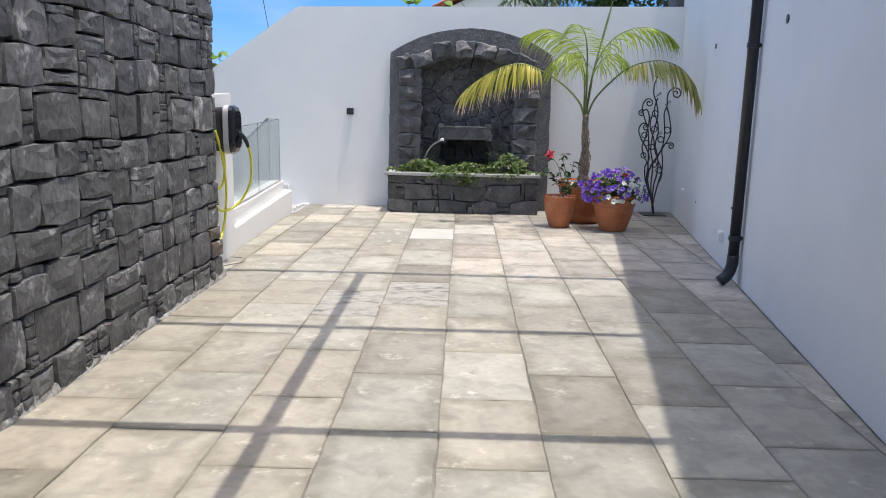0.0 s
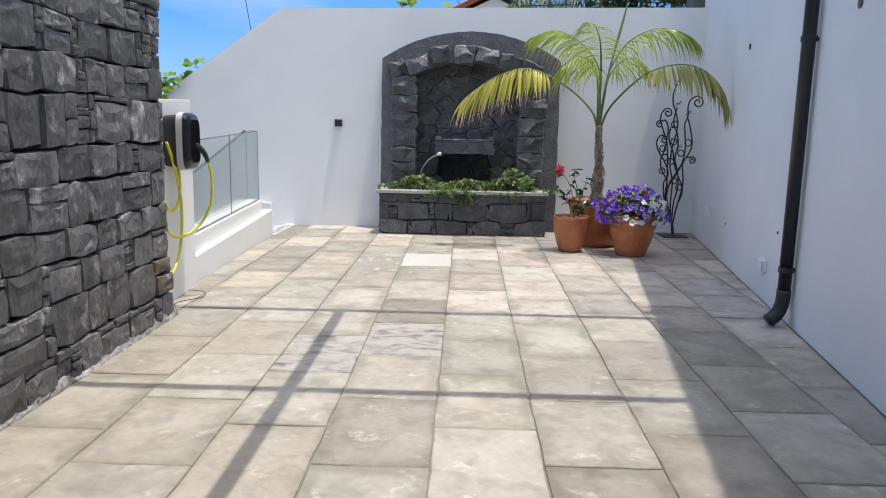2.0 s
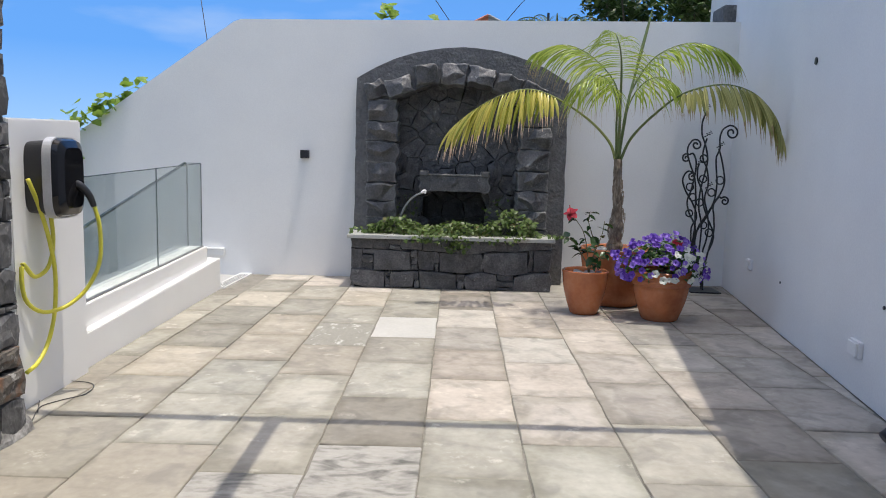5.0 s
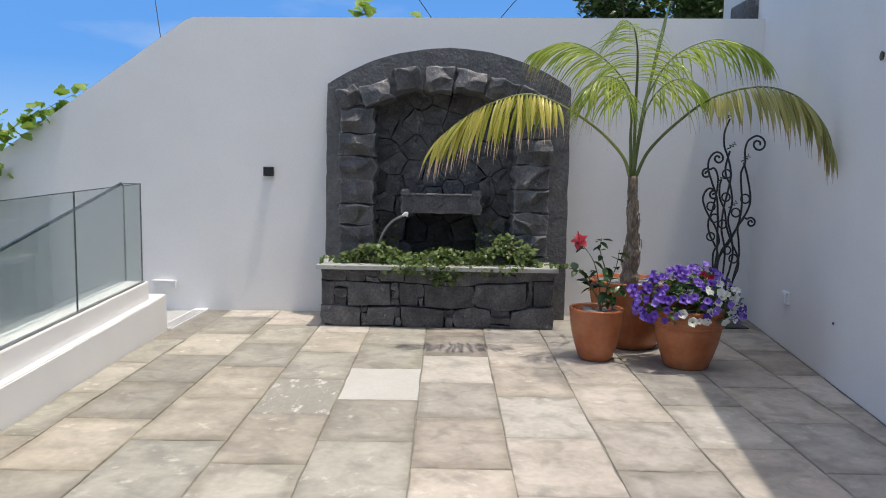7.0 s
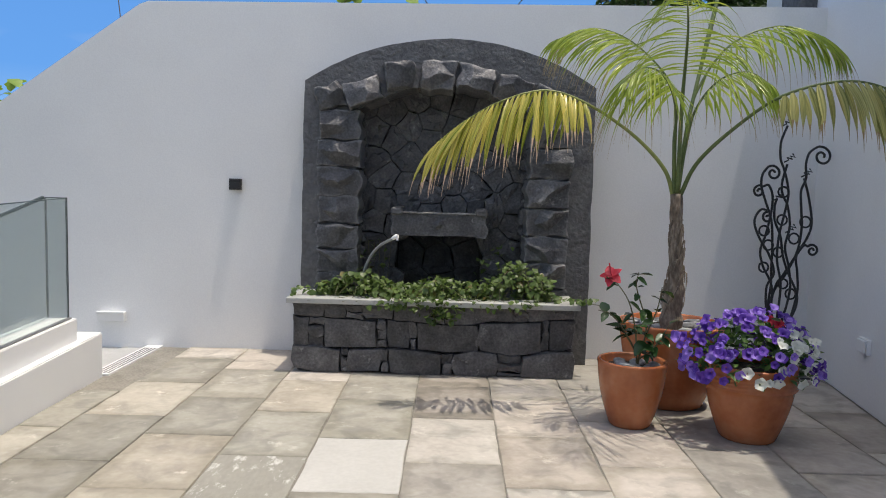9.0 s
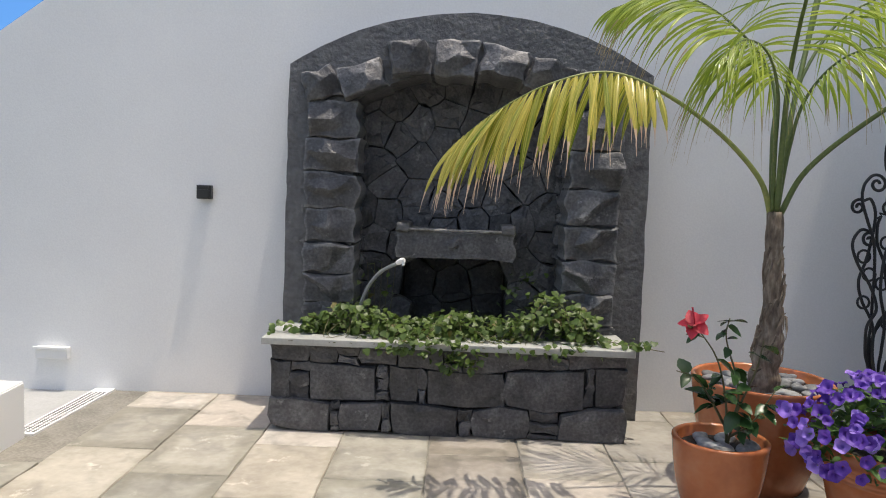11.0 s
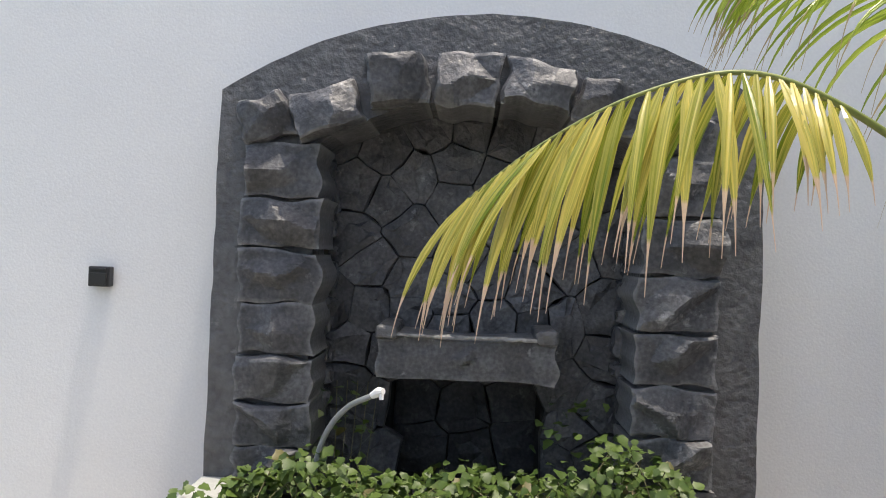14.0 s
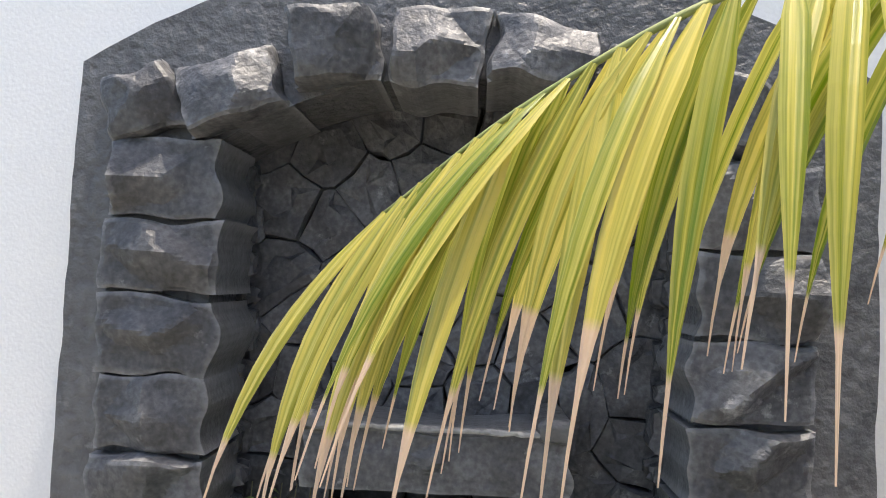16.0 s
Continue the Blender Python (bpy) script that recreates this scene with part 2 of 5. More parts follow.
def stone_mesh(bm, outline, origin, u, v, n, depth, rng, inset=0.014, rough=0.012, gap=0.005):
    """One rough stone: a 2D outline on the plane (origin, u, v), standing out along n by depth."""
    cx = sum(p[0] for p in outline) / len(outline)
    cy = sum(p[1] for p in outline) / len(outline)

    def at(p, k, shrink):
        dx, dy = p[0] - cx, p[1] - cy
        r = math.hypot(dx, dy) or 1
        f = max(0.2, 1 - shrink / r)
        return origin + u * (cx + dx * f) + v * (cy + dy * f) + n * k
    rows = []
    for base, sh, j in ((-0.02, gap, 0), (depth * 0.55, gap, 0), (depth * 0.93, gap + inset, rough * 0.5)):
        rows.append([bm.verts.new(at(p, base + rng.uniform(-j, j), sh + rng.uniform(0, inset * 0.5))) for p in outline])
    mid = []
    for p in outline:
        q = (cx + (p[0] - cx) * rng.uniform(0.4, 0.6), cy + (p[1] - cy) * rng.uniform(0.4, 0.6))
        mid.append(bm.verts.new(at(q, depth + rng.uniform(-rough, rough), 0)))
    rows.append(mid)
    m = len(outline)
    for a, b in zip(rows, rows[1:]):
        for k in range(m):
            bm.faces.new((a[k], a[(k + 1) % m], b[(k + 1) % m], b[k]))
    bm.faces.new(mid)


def quad_outline(x0, x1, y0, y1, rng, j=0.010, wave=None):
    """A squarish stone outline of eight points with uneven edges and knocked corners."""
    w, h = x1 - x0, y1 - y0
    k = min(w, h)
    pts = []
    for fx, fy in ((0, 0), (0.5, 0), (1, 0), (1, 0.5), (1, 1), (0.5, 1), (0, 1), (0, 0.5)):
        px, py = x0 + fx * w, y0 + fy * h
        corner = fx != 0.5 and fy != 0.5
        cut = rng.uniform(0.0, 0.09) * k if corner else 0
        px += (0.5 - fx) * 2 * cut + rng.uniform(-j, j) * (0.4 if corner else 1)
        py += (0.5 - fy) * 2 * cut + rng.uniform(-j, j) * (0.4 if corner else 1)
        if wave:
            py += wave(px, py)
        pts.append((px, py))
    return pts


def rubble(width, height, rng, course=(0.16, 0.30), stone=(0.20, 0.44), fill=0.26):
    """Courses of squared rubble with stacks of small fillers: (outline, small?)."""
    out, z = [], 0.0

    def wave(px, py):
        if py < 0.02 or py > height - 0.02:
            return 0
        return 0.035 * noise.noise(Vector((px * 1.1, py * 1.4, 3.3)))
    while z < height - 0.02:
        h = min(rng.uniform(*course), height - z)
        if height - z - h < 0.09:
            h = height - z
        x = -rng.uniform(0, 0.1)
        while x < width:
            w = rng.uniform(*stone) * (0.8 + 0.9 * h)
            if rng.random() < fill:
                w = rng.uniform(0.06, 0.14)
                k = rng.choice((2, 3, 3, 4)) if h > 0.17 else 2
                cuts = sorted([0, 1] + [(i + rng.uniform(-0.2, 0.2)) / k for i in range(1, k)])
                for a, b in zip(cuts, cuts[1:]):
                    out.append((max(x, 0), min(x + w, width), z + a * h, z + b * h, True))
            elif h > 0.2 and rng.random() < 0.22:
                c = rng.uniform(0.35, 0.65)
                out.append((max(x, 0), min(x + w, width), z, z + c * h, False))
                out.append((max(x, 0), min(x + w, width), z + c * h, z + h, False))
            else:
                thin = rng.random() < 0.25 and h > 0.16
                top = h - (rng.uniform(0.03, 0.05) if thin else 0)
                out.append((max(x, 0), min(x + w, width), z, z + top, False))
                if thin:
                    cut = x + w * rng.uniform(0.3, 0.7)
                    out.append((max(x, 0), min(cut, width), z + top, z + h, True))
                    out.append((max(cut, 0), min(x + w, width), z + top, z + h, True))
            x += w
        z += h
    res = []
    for x0, x1, z0, z1, s in out:
        if x1 - x0 > 0.03 and z1 - z0 > 0.012:
            res.append((quad_outline(x0, x1, z0, z1, rng, 0.006 if s else 0.016, wave), s, (x0 + x1) / 2, (z0 + z1) / 2))
    return res


def cells(x0, x1, y0, y1, sites):
    """Voronoi cells of the sites in a rectangle."""
    out = []
    for i, s in enumerate(sites):
        poly = [Vector(p) for p in ((x0, y0), (x1, y0), (x1, y1), (x0, y1))]
        for k, o in enumerate(sites):
            if k == i or not poly:
                continue
            mid, nn = (Vector(s) + Vector(o)) / 2, Vector(o) - Vector(s)
            new_poly = []
            for a, b in zip(poly, poly[1:] + poly[:1]):
                da, db = (a - mid).dot(nn), (b - mid).dot(nn)
                if da <= 0:
                    new_poly.append(a)
                if da * db < 0:
                    new_poly.append(a + (b - a) * (da / (da - db)))
            poly = new_poly
        if len(poly) >= 3:
            out.append([(p.x, p.y) for p in poly])
    return out


def setting(ob, label, category):
    return tagged(ob, label, category, kind="structure")


# ---- setting ----
X, Y, Z = Vector((1, 0, 0)), Vector((0, 1, 0)), Vector((0, 0, 1))
RIGHT0, RIGHT_SLOPE = 2.406 - 0.162 * 5.577, 0.162        # house wall line: x = RIGHT0 + RIGHT_SLOPE * y


def right_x(y):
    return RIGHT0 + RIGHT_SLOPE * y


BACK = 11.22
NICHE_L, NICHE_R, SPRING, CROWN = -0.58, 0.85, 2.06, 2.28


def arch(x0, x1, spring, crown, n=24):
    """Points of a segmental arch from right to left."""
    half, rise = (x1 - x0) / 2, crown - spring
    r = (half * half + rise * rise) / (2 * rise)
    a = math.asin(half / r)
    c = (x0 + x1) / 2
    return [(c + r * math.sin(a - 2 * a * i / n), crown - r + r * math.cos(a - 2 * a * i / n)) for i in range(n + 1)]


def holed_slab(name, outer, hole, y0, y1, mat_, parent=None, label=""):
    """A slab between y0 and y1 with an outline and a hole, both as (x, z)."""
    bm = bmesh.new()
    edges = []
    for loop in (outer, hole):
        vs = [bm.verts.new((x, y0, z)) for x, z in loop]
        edges += [bm.edges.new((a, b)) for a, b in zip(vs, vs[1:] + vs[:1])]
    bmesh.ops.triangle_fill(bm, edges=edges, use_beauty=True)
    r = bmesh.ops.extrude_face_region(bm, geom=bm.faces[:])
    bmesh.ops.translate(bm, vec=(0, y1 - y0, 0), verts=[v for v in r["geom"] if isinstance(v, bmesh.types.BMVert)])
    return part(name, bm, mat_, parent, label)


wall_hole = [(NICHE_L - 0.12, 0.38), (NICHE_R + 0.12, 0.38)] + arch(NICHE_L - 0.12, NICHE_R + 0.12, SPRING + 0.08, CROWN + 0.12)
hole = [(NICHE_L, 0.45), (NICHE_R, 0.45)] + arch(NICHE_L, NICHE_R, SPRING, CROWN)
wall_outline = [(3.95, -2.5), (3.95, 3.055), (-2.39, 2.953), (-2.47, 2.923), (-8.3, -1.18), (-8.3, -2.5)][::-1]
setting(holed_slab("wall_back", wall_outline, wall_hole, BACK, BACK + 0.21, WHITE), "white rendered garden wall with a sloping end", "wall")
HOLLOW = (-0.27, 0.49, 0.42, 1.10)             # recess under the spout: x0, x1, z0, z1
bm = bmesh.new()
for lo, hi in (((NICHE_L - 0.2, BACK + 0.21, 0.3), (HOLLOW[0], BACK + 0.78, CROWN + 0.2)), ((HOLLOW[1], BACK + 0.21, 0.3), (NICHE_R + 0.2, BACK + 0.78, CROWN + 0.2)),
               ((HOLLOW[0], BACK + 0.21, HOLLOW[3]), (HOLLOW[1], BACK + 0.78, CROWN + 0.2)), ((HOLLOW[0], BACK + 0.21, 0.3), (HOLLOW[1], BACK + 0.78, HOLLOW[2])),
               ((HOLLOW[0], BACK + 0.66, HOLLOW[2]), (HOLLOW[1], BACK + 0.78, HOLLOW[3]))):
    add_box(bm, lo, hi)
setting(part("wall_niche_backing", bm, MORTAR), "dark backing wall behind the fountain niche", "wall")

# house facade on the right
bm = bmesh.new()
prism(bm, [(right_x(-4), -4, 0), (right_x(-4), -4, 5.5), (right_x(13.2), 13.2, 5.5), (right_x(13.2), 13.2, 0)], (0.3, 0, 0))
setting(part("wall_house", bm, WHITE), "tall smooth white rendered house wall", "wall")
box("wall_behind", (-7, -4.3, 0), (2.2, -4.0, 3.0), WHITE)
setting(bpy.data.objects["wall_behind"], "plain white rendered wall closing the driveway", "wall")

# ground far around, lower than the terrace
bm = bmesh.new()
add_box(bm, (-400, -400, -2.6), (400, 400, -2.5))
setting(part("ground", bm, material("dry_soil", [(0.12, 0.10, 0.07), (0.09, 0.11, 0.05)], 0.95, 0.3, 8, 0.4)), "bare ground far around the terrace", "ground")
bm = bmesh.new()
prism(bm, [(-2.16, -4, -0.009), (4.0, -4, -0.009), (4.0, BACK, -0.009), (-2.435, BACK, -0.009), (-2.435, 10.2, -0.009), (-2.28, 6.1, -0.009), (-2.16, 6.0, -0.009)], (0, 0, -2.4))
floor = setting(part("floor", bm, GROUT), "terrace floor of riven sandstone slabs", "floor")

# ---- basalt garden wall ----
STONE_X, STONE_END, STONE_TOP = -2.03, 6.155, 3.05
bm = bmesh.new()
add_box(bm, (STONE_X - 0.42, -4, -0.05), (STONE_X - 0.05, STONE_END - 0.03, STONE_TOP))
stone_wall = setting(part("wall_basalt", bm, MORTAR), "dry-laid wall of dark basalt rubble stones", "wall")
bm = bmesh.new()
rows = []
for i in range(300):                        # uneven fillet, thick at the floor and feathering out up the stones
    y = -1 + i * 7.2 / 299
    top = 0.05 + 0.05 * noise.noise(Vector((y * 2.7, 1.3, 0))) + 0.03 * noise.noise(Vector((y * 9, 4.3, 0)))
    row = []
    for j, (f, d) in enumerate(((0, 0.050), (0.25, 0.046), (0.6, 0.038), (0.9, 0.030), (1.0, 0.0))):
        q = Vector((y * 14, f * 3, 2.2))
        row.append(bm.verts.new((STONE_X - 0.006 + d + 0.014 * noise.noise(q) * (j < 4), y, max(0.02, top) * f + 0.010 * noise.noise(q * 1.9) * (j > 0))))
    rows.append(row)
for p, q in zip(rows, rows[1:]):
    for j in range(4):
        bm.faces.new((p[j], q[j], q[j + 1], p[j + 1]))
part("mortar_skirt", bm, PALE_MORTAR, stone_wall, "smeared pale mortar along the foot")

# ---- low wall, pillar and glass balustrade ----
LW0, LWS = -2.245, -0.024


def lw(u, w, z):
    """A place u along the low wall (as y), w behind its face."""
    return Vector((LW0 + LWS * (u - 6.5) - w, u, z))


FALL = 0.033                                # the kerb, its upstand and the glass fall towards the driveway


def lw_box(bm, u0, u1, w0, w1, z0, z1, bevel=0.0):
    prism(bm, [lw(u0, w0, z0), lw(u1, w0, z0), lw(u1, w1, z0), lw(u0, w1, z0)], (0, 0, z1 - z0))
    for v in bm.verts:
        if v.co.z > 0.2:
            v.co.z += FALL * (v.co.y - 9.95)
    if bevel:
        bmesh.ops.bevel(bm, geom=bm.edges[:], offset=bevel, segments=2, affect="EDGES")


bm = bmesh.new()
lw_box(bm, 6.4, 10.22, 0.0, 0.34, -2.4, 0.315, 0.008)
setting(part("wall_low", bm, WHITE_SMOOTH), "low white rendered kerb wall beside the stairwell", "wall")
bm = bmesh.new()
lw_box(bm, 7.19, 9.97, 0.06, 0.30, 0.31, 0.475, 0.006)
setting(part("wall_upstand", bm, WHITE_SMOOTH), "white rendered upstand carrying the glass balustrade", "wall")
bm = bmesh.new()
lw_box(bm, 6.42, 7.185, -0.055, 0.30, -0.02, 1.68, 0.008)
setting(part("wall_pillar", bm, WHITE_SMOOTH), "white rendered pillar carrying a car charger", "wall")

# ---- wall fountain ----
rng = random.Random(11)
fountain = tagged(holder("wall_fountain", (0.12, 10.75, 0)), "dark painted basalt wall fountain with an arched niche", "fountain")
OUT_L, OUT_R = -1.015, 1.362


def hand_cut(loop, seg, amount):
    """The same outline with a slightly uneven, trowelled edge above the floor."""
    out = []
    for a, b in zip(loop, loop[1:] + loop[:1]):
        k = max(1, int(math.hypot(b[0] - a[0], b[1] - a[1]) / seg))
        for i in range(k):
            x, z = a[0] + (b[0] - a[0]) * i / k, a[1] + (b[1] - a[1]) * i / k
            q = Vector((x * 5, 1.7, z * 5))
            w = amount if z > 0.02 else 0.0
            out.append((x + w * (noise.noise(q) + 0.5 * noise.noise(q * 3.1)), z + w * (noise.noise(q + Vector((0, 7, 0))) + 0.5 * noise.noise(q * 3.3))))
    return out


outer = hand_cut([(OUT_L - 0.02, 0.0), (OUT_R + 0.01, 0.0)] + arch(OUT_L, OUT_R, 2.29, 2.655, 30), 0.05, 0.008)
holed_slab("surround", outer, hole, 10.97, BACK - 0.002, SURROUND, fountain, "rough dark cement surround")
liner = [(NICHE_L - 0.118, 0.382), (NICHE_R + 0.118, 0.382)] + arch(NICHE_L - 0.118, NICHE_R + 0.118, SPRING + 0.079, CROWN + 0.118)
holed_slab("niche_liner", liner, hole, BACK - 0.001, BACK + 0.208, SURROUND, fountain)


def hewn(name, x0, x1, z0, z1, front, back, turn=0.0, boss=0.04, mat_=None, parent=None, seed=0):
    """A rock-faced block: flat sides, a chiselled uneven face."""
    bm = bmesh.new()
    nx, nz = (44 if x1 - x0 > 0.5 else 24), 18
    cx, cz = (x0 + x1) / 2, (z0 + z1) / 2
    rot = Matrix.Rotation(turn, 3, "Y")
    r = random.Random(seed)
    facets = [(r.uniform(-0.6, 0.6), r.uniform(-0.55, 0.75), r.uniform(0.9, 1.8)) for _ in range(8)]

    def place(fx, fz, y):
        p = Vector(((fx - 0.5) * (x1 - x0), 0, (fz - 0.5) * (z1 - z0)))
        p.x += 0.030 * noise.noise(Vector((fz * 2.3, seed, fx * 1.5))) * abs(2 * fx - 1)
        p.z += 0.026 * noise.noise(Vector((fx * 2.3, seed + 9, fz * 1.5))) * abs(2 * fz - 1)
        p = rot @ p
        return bm.verts.new((cx + p.x, y, cz + p.z))
    g = []
    for i in range(nx + 1):
        row = []
        for k in range(nz + 1):
            fx, fz = i / nx, k / nz
            edge = min(fx * (x1 - x0), (1 - fx) * (x1 - x0), fz * (z1 - z0), (1 - fz) * (z1 - z0))
            q = Vector((fx * (x1 - x0), seed * 1.7, fz * (z1 - z0)))
            u_, w_ = (fx - 0.5) * (x1 - x0) + 0.012 * noise.noise(q * 15), (fz - 0.5) * (z1 - z0) + 0.012 * noise.noise(q * 15 + Vector((5, 0, 0)))
            broken = min(c_ * boss * 1.25 + a_ * u_ + b_ * w_ for a_, b_, c_ in facets)
            d = min(1.0, edge / 0.012) * max(0.12 * boss, broken)
            d += 0.005 * noise.noise(q * 17) + 0.0022 * noise.noise(q * 43)
            row.append(place(fx, fz, front - d))
        g.append(row)
    for i in range(nx):
        for k in range(nz):
            a, b, c, d = g[i][k], g[i + 1][k], g[i + 1][k + 1], g[i][k + 1]
            if (i + k) % 2:
                bm.faces.new((a, b, c)), bm.faces.new((a, c, d))
            else:
                bm.faces.new((a, b, d)), bm.faces.new((b, c, d))
    rim = [g[i][0] for i in range(nx + 1)] + [g[nx][k] for k in range(1, nz + 1)] + [g[i][nz] for i in range(nx - 1, -1, -1)] + [g[0][k] for k in range(nz - 1, 0, -1)]
    rear = [bm.verts.new((v.co.x, back, v.co.z)) for v in rim]
    m = len(rim)
    for k in range(m):
        bm.faces.new((rim[k], rim[(k + 1) % m], rear[(k + 1) % m], rear[k]))
    bm.faces.new(rear)
    return part(name, bm, mat_ or HEWN, parent)


left_joints = (0.59, 0.735, 0.928, 1.136, 1.355, 1.60, 1.82, 2.055)
right_joints = (0.58, 0.64, 0.853, 1.075, 1.308, 1.543, 1.797, 2.05)
for k, (a, b) in enumerate(zip(left_joints, left_joints[1:])):
    hewn("pier_stone", -0.885 + rng.uniform(-0.012, 0.012), -0.55 + rng.uniform(-0.015, 0.015), a + 0.005, b - 0.006, 10.925, 11.25, rng.uniform(-0.015, 0.015), 0.035, parent=fountain, seed=k + 1)
for k, (a, b) in enumerate(zip(right_joints, right_joints[1:])):
    hewn("pier_stone", 0.825 + rng.uniform(-0.015, 0.015), 1.175 + rng.uniform(-0.012, 0.012), a + 0.005, b - 0.006, 10.925, 11.25, rng.uniform(-0.015, 0.015), 0.035, parent=fountain, seed=k + 21)
for k, (cx, cz, w, h, deg, boss) in enumerate(((-0.80, 2.165, 0.22, 0.20, -20, 0.05), (-0.53, 2.205, 0.31, 0.20, -20, 0.07), (-0.225, 2.345, 0.265, 0.215, -8, 0.07), (0.078, 2.358, 0.275, 0.225, 2, 0.05), (0.385, 2.34, 0.30, 0.21, 8, 0.08), (0.69, 2.255, 0.29, 0.205, 16, 0.06), (0.97, 2.165, 0.26, 0.20, 22, 0.06))):
    hewn("voussoir", cx - w / 2, cx + w / 2, cz - h / 2, cz + h / 2, 10.925, 11.30, radians(deg), boss, parent=fountain, seed=k + 41)

# niche lining: irregular flat stones at the back, small ones in the reveals
NICHE_COLS = (                              # stones of the niche's back, by height up each band across it
    (-0.50, (0.52, 0.74, 0.95, 1.12, 1.36, 1.66, 1.93, 2.16)),
    (-0.33, (0.60, 0.88, 1.10, 1.33, 1.58, 1.88, 2.10)),
    (-0.14, (1.30, 1.44, 1.72, 1.98, 2.20)),
    (0.06, (1.20, 1.40, 1.56, 1.83, 2.05, 2.24)),
    (0.25, (1.30, 1.50, 1.76, 1.95, 2.18)),
    (0.45, (1.22, 1.47, 1.68, 1.88, 2.10)),
    (0.60, (0.55, 0.78, 1.00, 1.22, 1.58, 1.85, 2.06)),
    (0.77, (0.62, 0.90, 1.12, 1.34, 1.72, 1.98, 2.2)),
)
sites = [(x + rng.uniform(-0.055, 0.055), z + rng.uniform(-0.035, 0.035)) for x, zs in NICHE_COLS for z in zs]
hollow_sites = [(-0.12, 0.55), (0.16, 0.52), (0.40, 0.58), (-0.16, 0.84), (0.10, 0.80), (0.36, 0.86), (0.0, 1.02), (0.28, 1.04)]
for pos, lot, rect in ((11.385, sites + hollow_sites, (NICHE_L - 0.02, NICHE_R + 0.02, 0.40, 2.36)), (11.755, hollow_sites, (HOLLOW[0], HOLLOW[1], HOLLOW[2], HOLLOW[3]))):
    for k, poly in enumerate(cells(*rect, lot)):
        if pos < 11.5 and k >= len(sites):
            continue
        bm = bmesh.new()
        poly = [q for a, b in zip(poly, poly[1:] + poly[:1]) for q in (a, ((a[0] + b[0]) / 2 + rng.uniform(-0.011, 0.011), (a[1] + b[1]) / 2 + rng.uniform(-0.011, 0.011)))]
        stone_mesh(bm, poly, Vector((0, pos, 0)), X, Z, -Y, rng.uniform(0.04, 0.075), rng, 0.007, 0.011, -0.003)
        part("niche_stone", bm, BASALT_DARK, fountain)
for side, nrm in ((NICHE_L - 0.045, X), (NICHE_R + 0.045, -X)):
    z = 0.5
    while z < 2.02:
        h = rng.uniform(0.07, 0.2)
        for y0, y1 in ((11.20, 11.20 + rng.uniform(0.07, 0.10)), (11.29, 11.40)):
            bm = bmesh.new()
            stone_mesh(bm, quad_outline(y0, y1, z, min(z + h, 2.06), rng, 0.008), Vector((side, 0, 0)), Y, Z, nrm, rng.uniform(0.055, 0.10), rng, 0.012, 0.01)
            part("reveal_stone", bm, BASALT_DARK, fountain)
        z += h

# spout trough
hewn("spout_block", -0.28, 0.506, 1.05, 1.238, 10.985, 11.40, 0.0, 0.02, parent=fountain, seed=77)["label"] = "rough dark stone block under the spout"
bm = bmesh.new()
add_box(bm, (-0.268, 10.958, 1.234), (0.496, 10.99, 1.248), 0.005)
bmesh.ops.subdivide_edges(bm, edges=[e for e in bm.edges if e.calc_length() > 0.3], cuts=24)
for v in bm.verts:
    v.co += 0.007 * noise.noise_vector(v.co * 30)
part("spout_lip", bm, PALE_MORTAR, fountain, "pale limed lip of the spout")
for a, b in ((-0.288, -0.195), (0.415, 0.512)):
    bm = bmesh.new()
    add_box(bm, (a, 10.95, 1.22), (b, 11.30, 1.285), 0.018, 3)
    for v in bm.verts:
        v.co += 0.008 * noise.noise_vector(v.co * 14)
    part("spout_cheek", bm, SURROUND, fountain)

# basin
bm = bmesh.new()
for lo, hi in (((-0.965, 10.565, 0), (1.16, 10.68, 0.54)), ((-0.965, 10.68, 0), (-0.86, 10.968, 0.54)), ((1.05, 10.68, 0), (1.16, 10.968, 0.54)), ((-0.86, 10.68, 0), (1.05, 11.40, 0.44))):
    add_box(bm, lo, hi)
part("basin_core", bm, MORTAR, fountain)
bm = bmesh.new()
add_box(bm, (-1.035, 10.445, 0.543), (1.215, 10.665, 0.585), 0.005)
part("coping", bm, COPING, fountain, "pale slate coping slab")
for a, b in ((-1.03, -0.84), (1.03, 1.21)):
    bm = bmesh.new()
    add_box(bm, (a, 10.667, 0.543), (b, 10.967, 0.584), 0.005)
    part("coping", bm, COPING, fountain, "pale slate coping slab")
bm = bmesh.new()
add_box(bm, (-0.84, 10.67, 0.44), (1.03, 10.968, 0.52))
part("soil", bm, material("dark_soil", [(0.012, 0.010, 0.008), (0.035, 0.028, 0.02)], 0.95, 20, 90, 0.8, 0.02), fountain, "dark soil in the basin")


BASIN = (                                   # courses: base, top, then (end of stone, pieces in its stack)
    (0.0, 0.195, ((-0.62, 1), (-0.565, 3), (-0.30, 1), (-0.255, 2), (0.165, 1), (0.255, 2), (0.60, 1), (0.78, 3), (1.19, 1))),
    (0.195, 0.42, ((-0.875, 1), (-0.75, 3), (-0.34, 1), (-0.265, 3), (-0.085, 1), (-0.03, 2), (0.45, 1), (0.94, 1), (1.0, 2), (1.19, 1))),
    (0.42, 0.538, ((-0.76, 1), (-0.58, 1), (-0.45, 2), (-0.21, 1), (0.06, 1), (0.18, 2), (0.40, 1), (0.71, 1), (0.83, 2), (1.19, 1))),
)


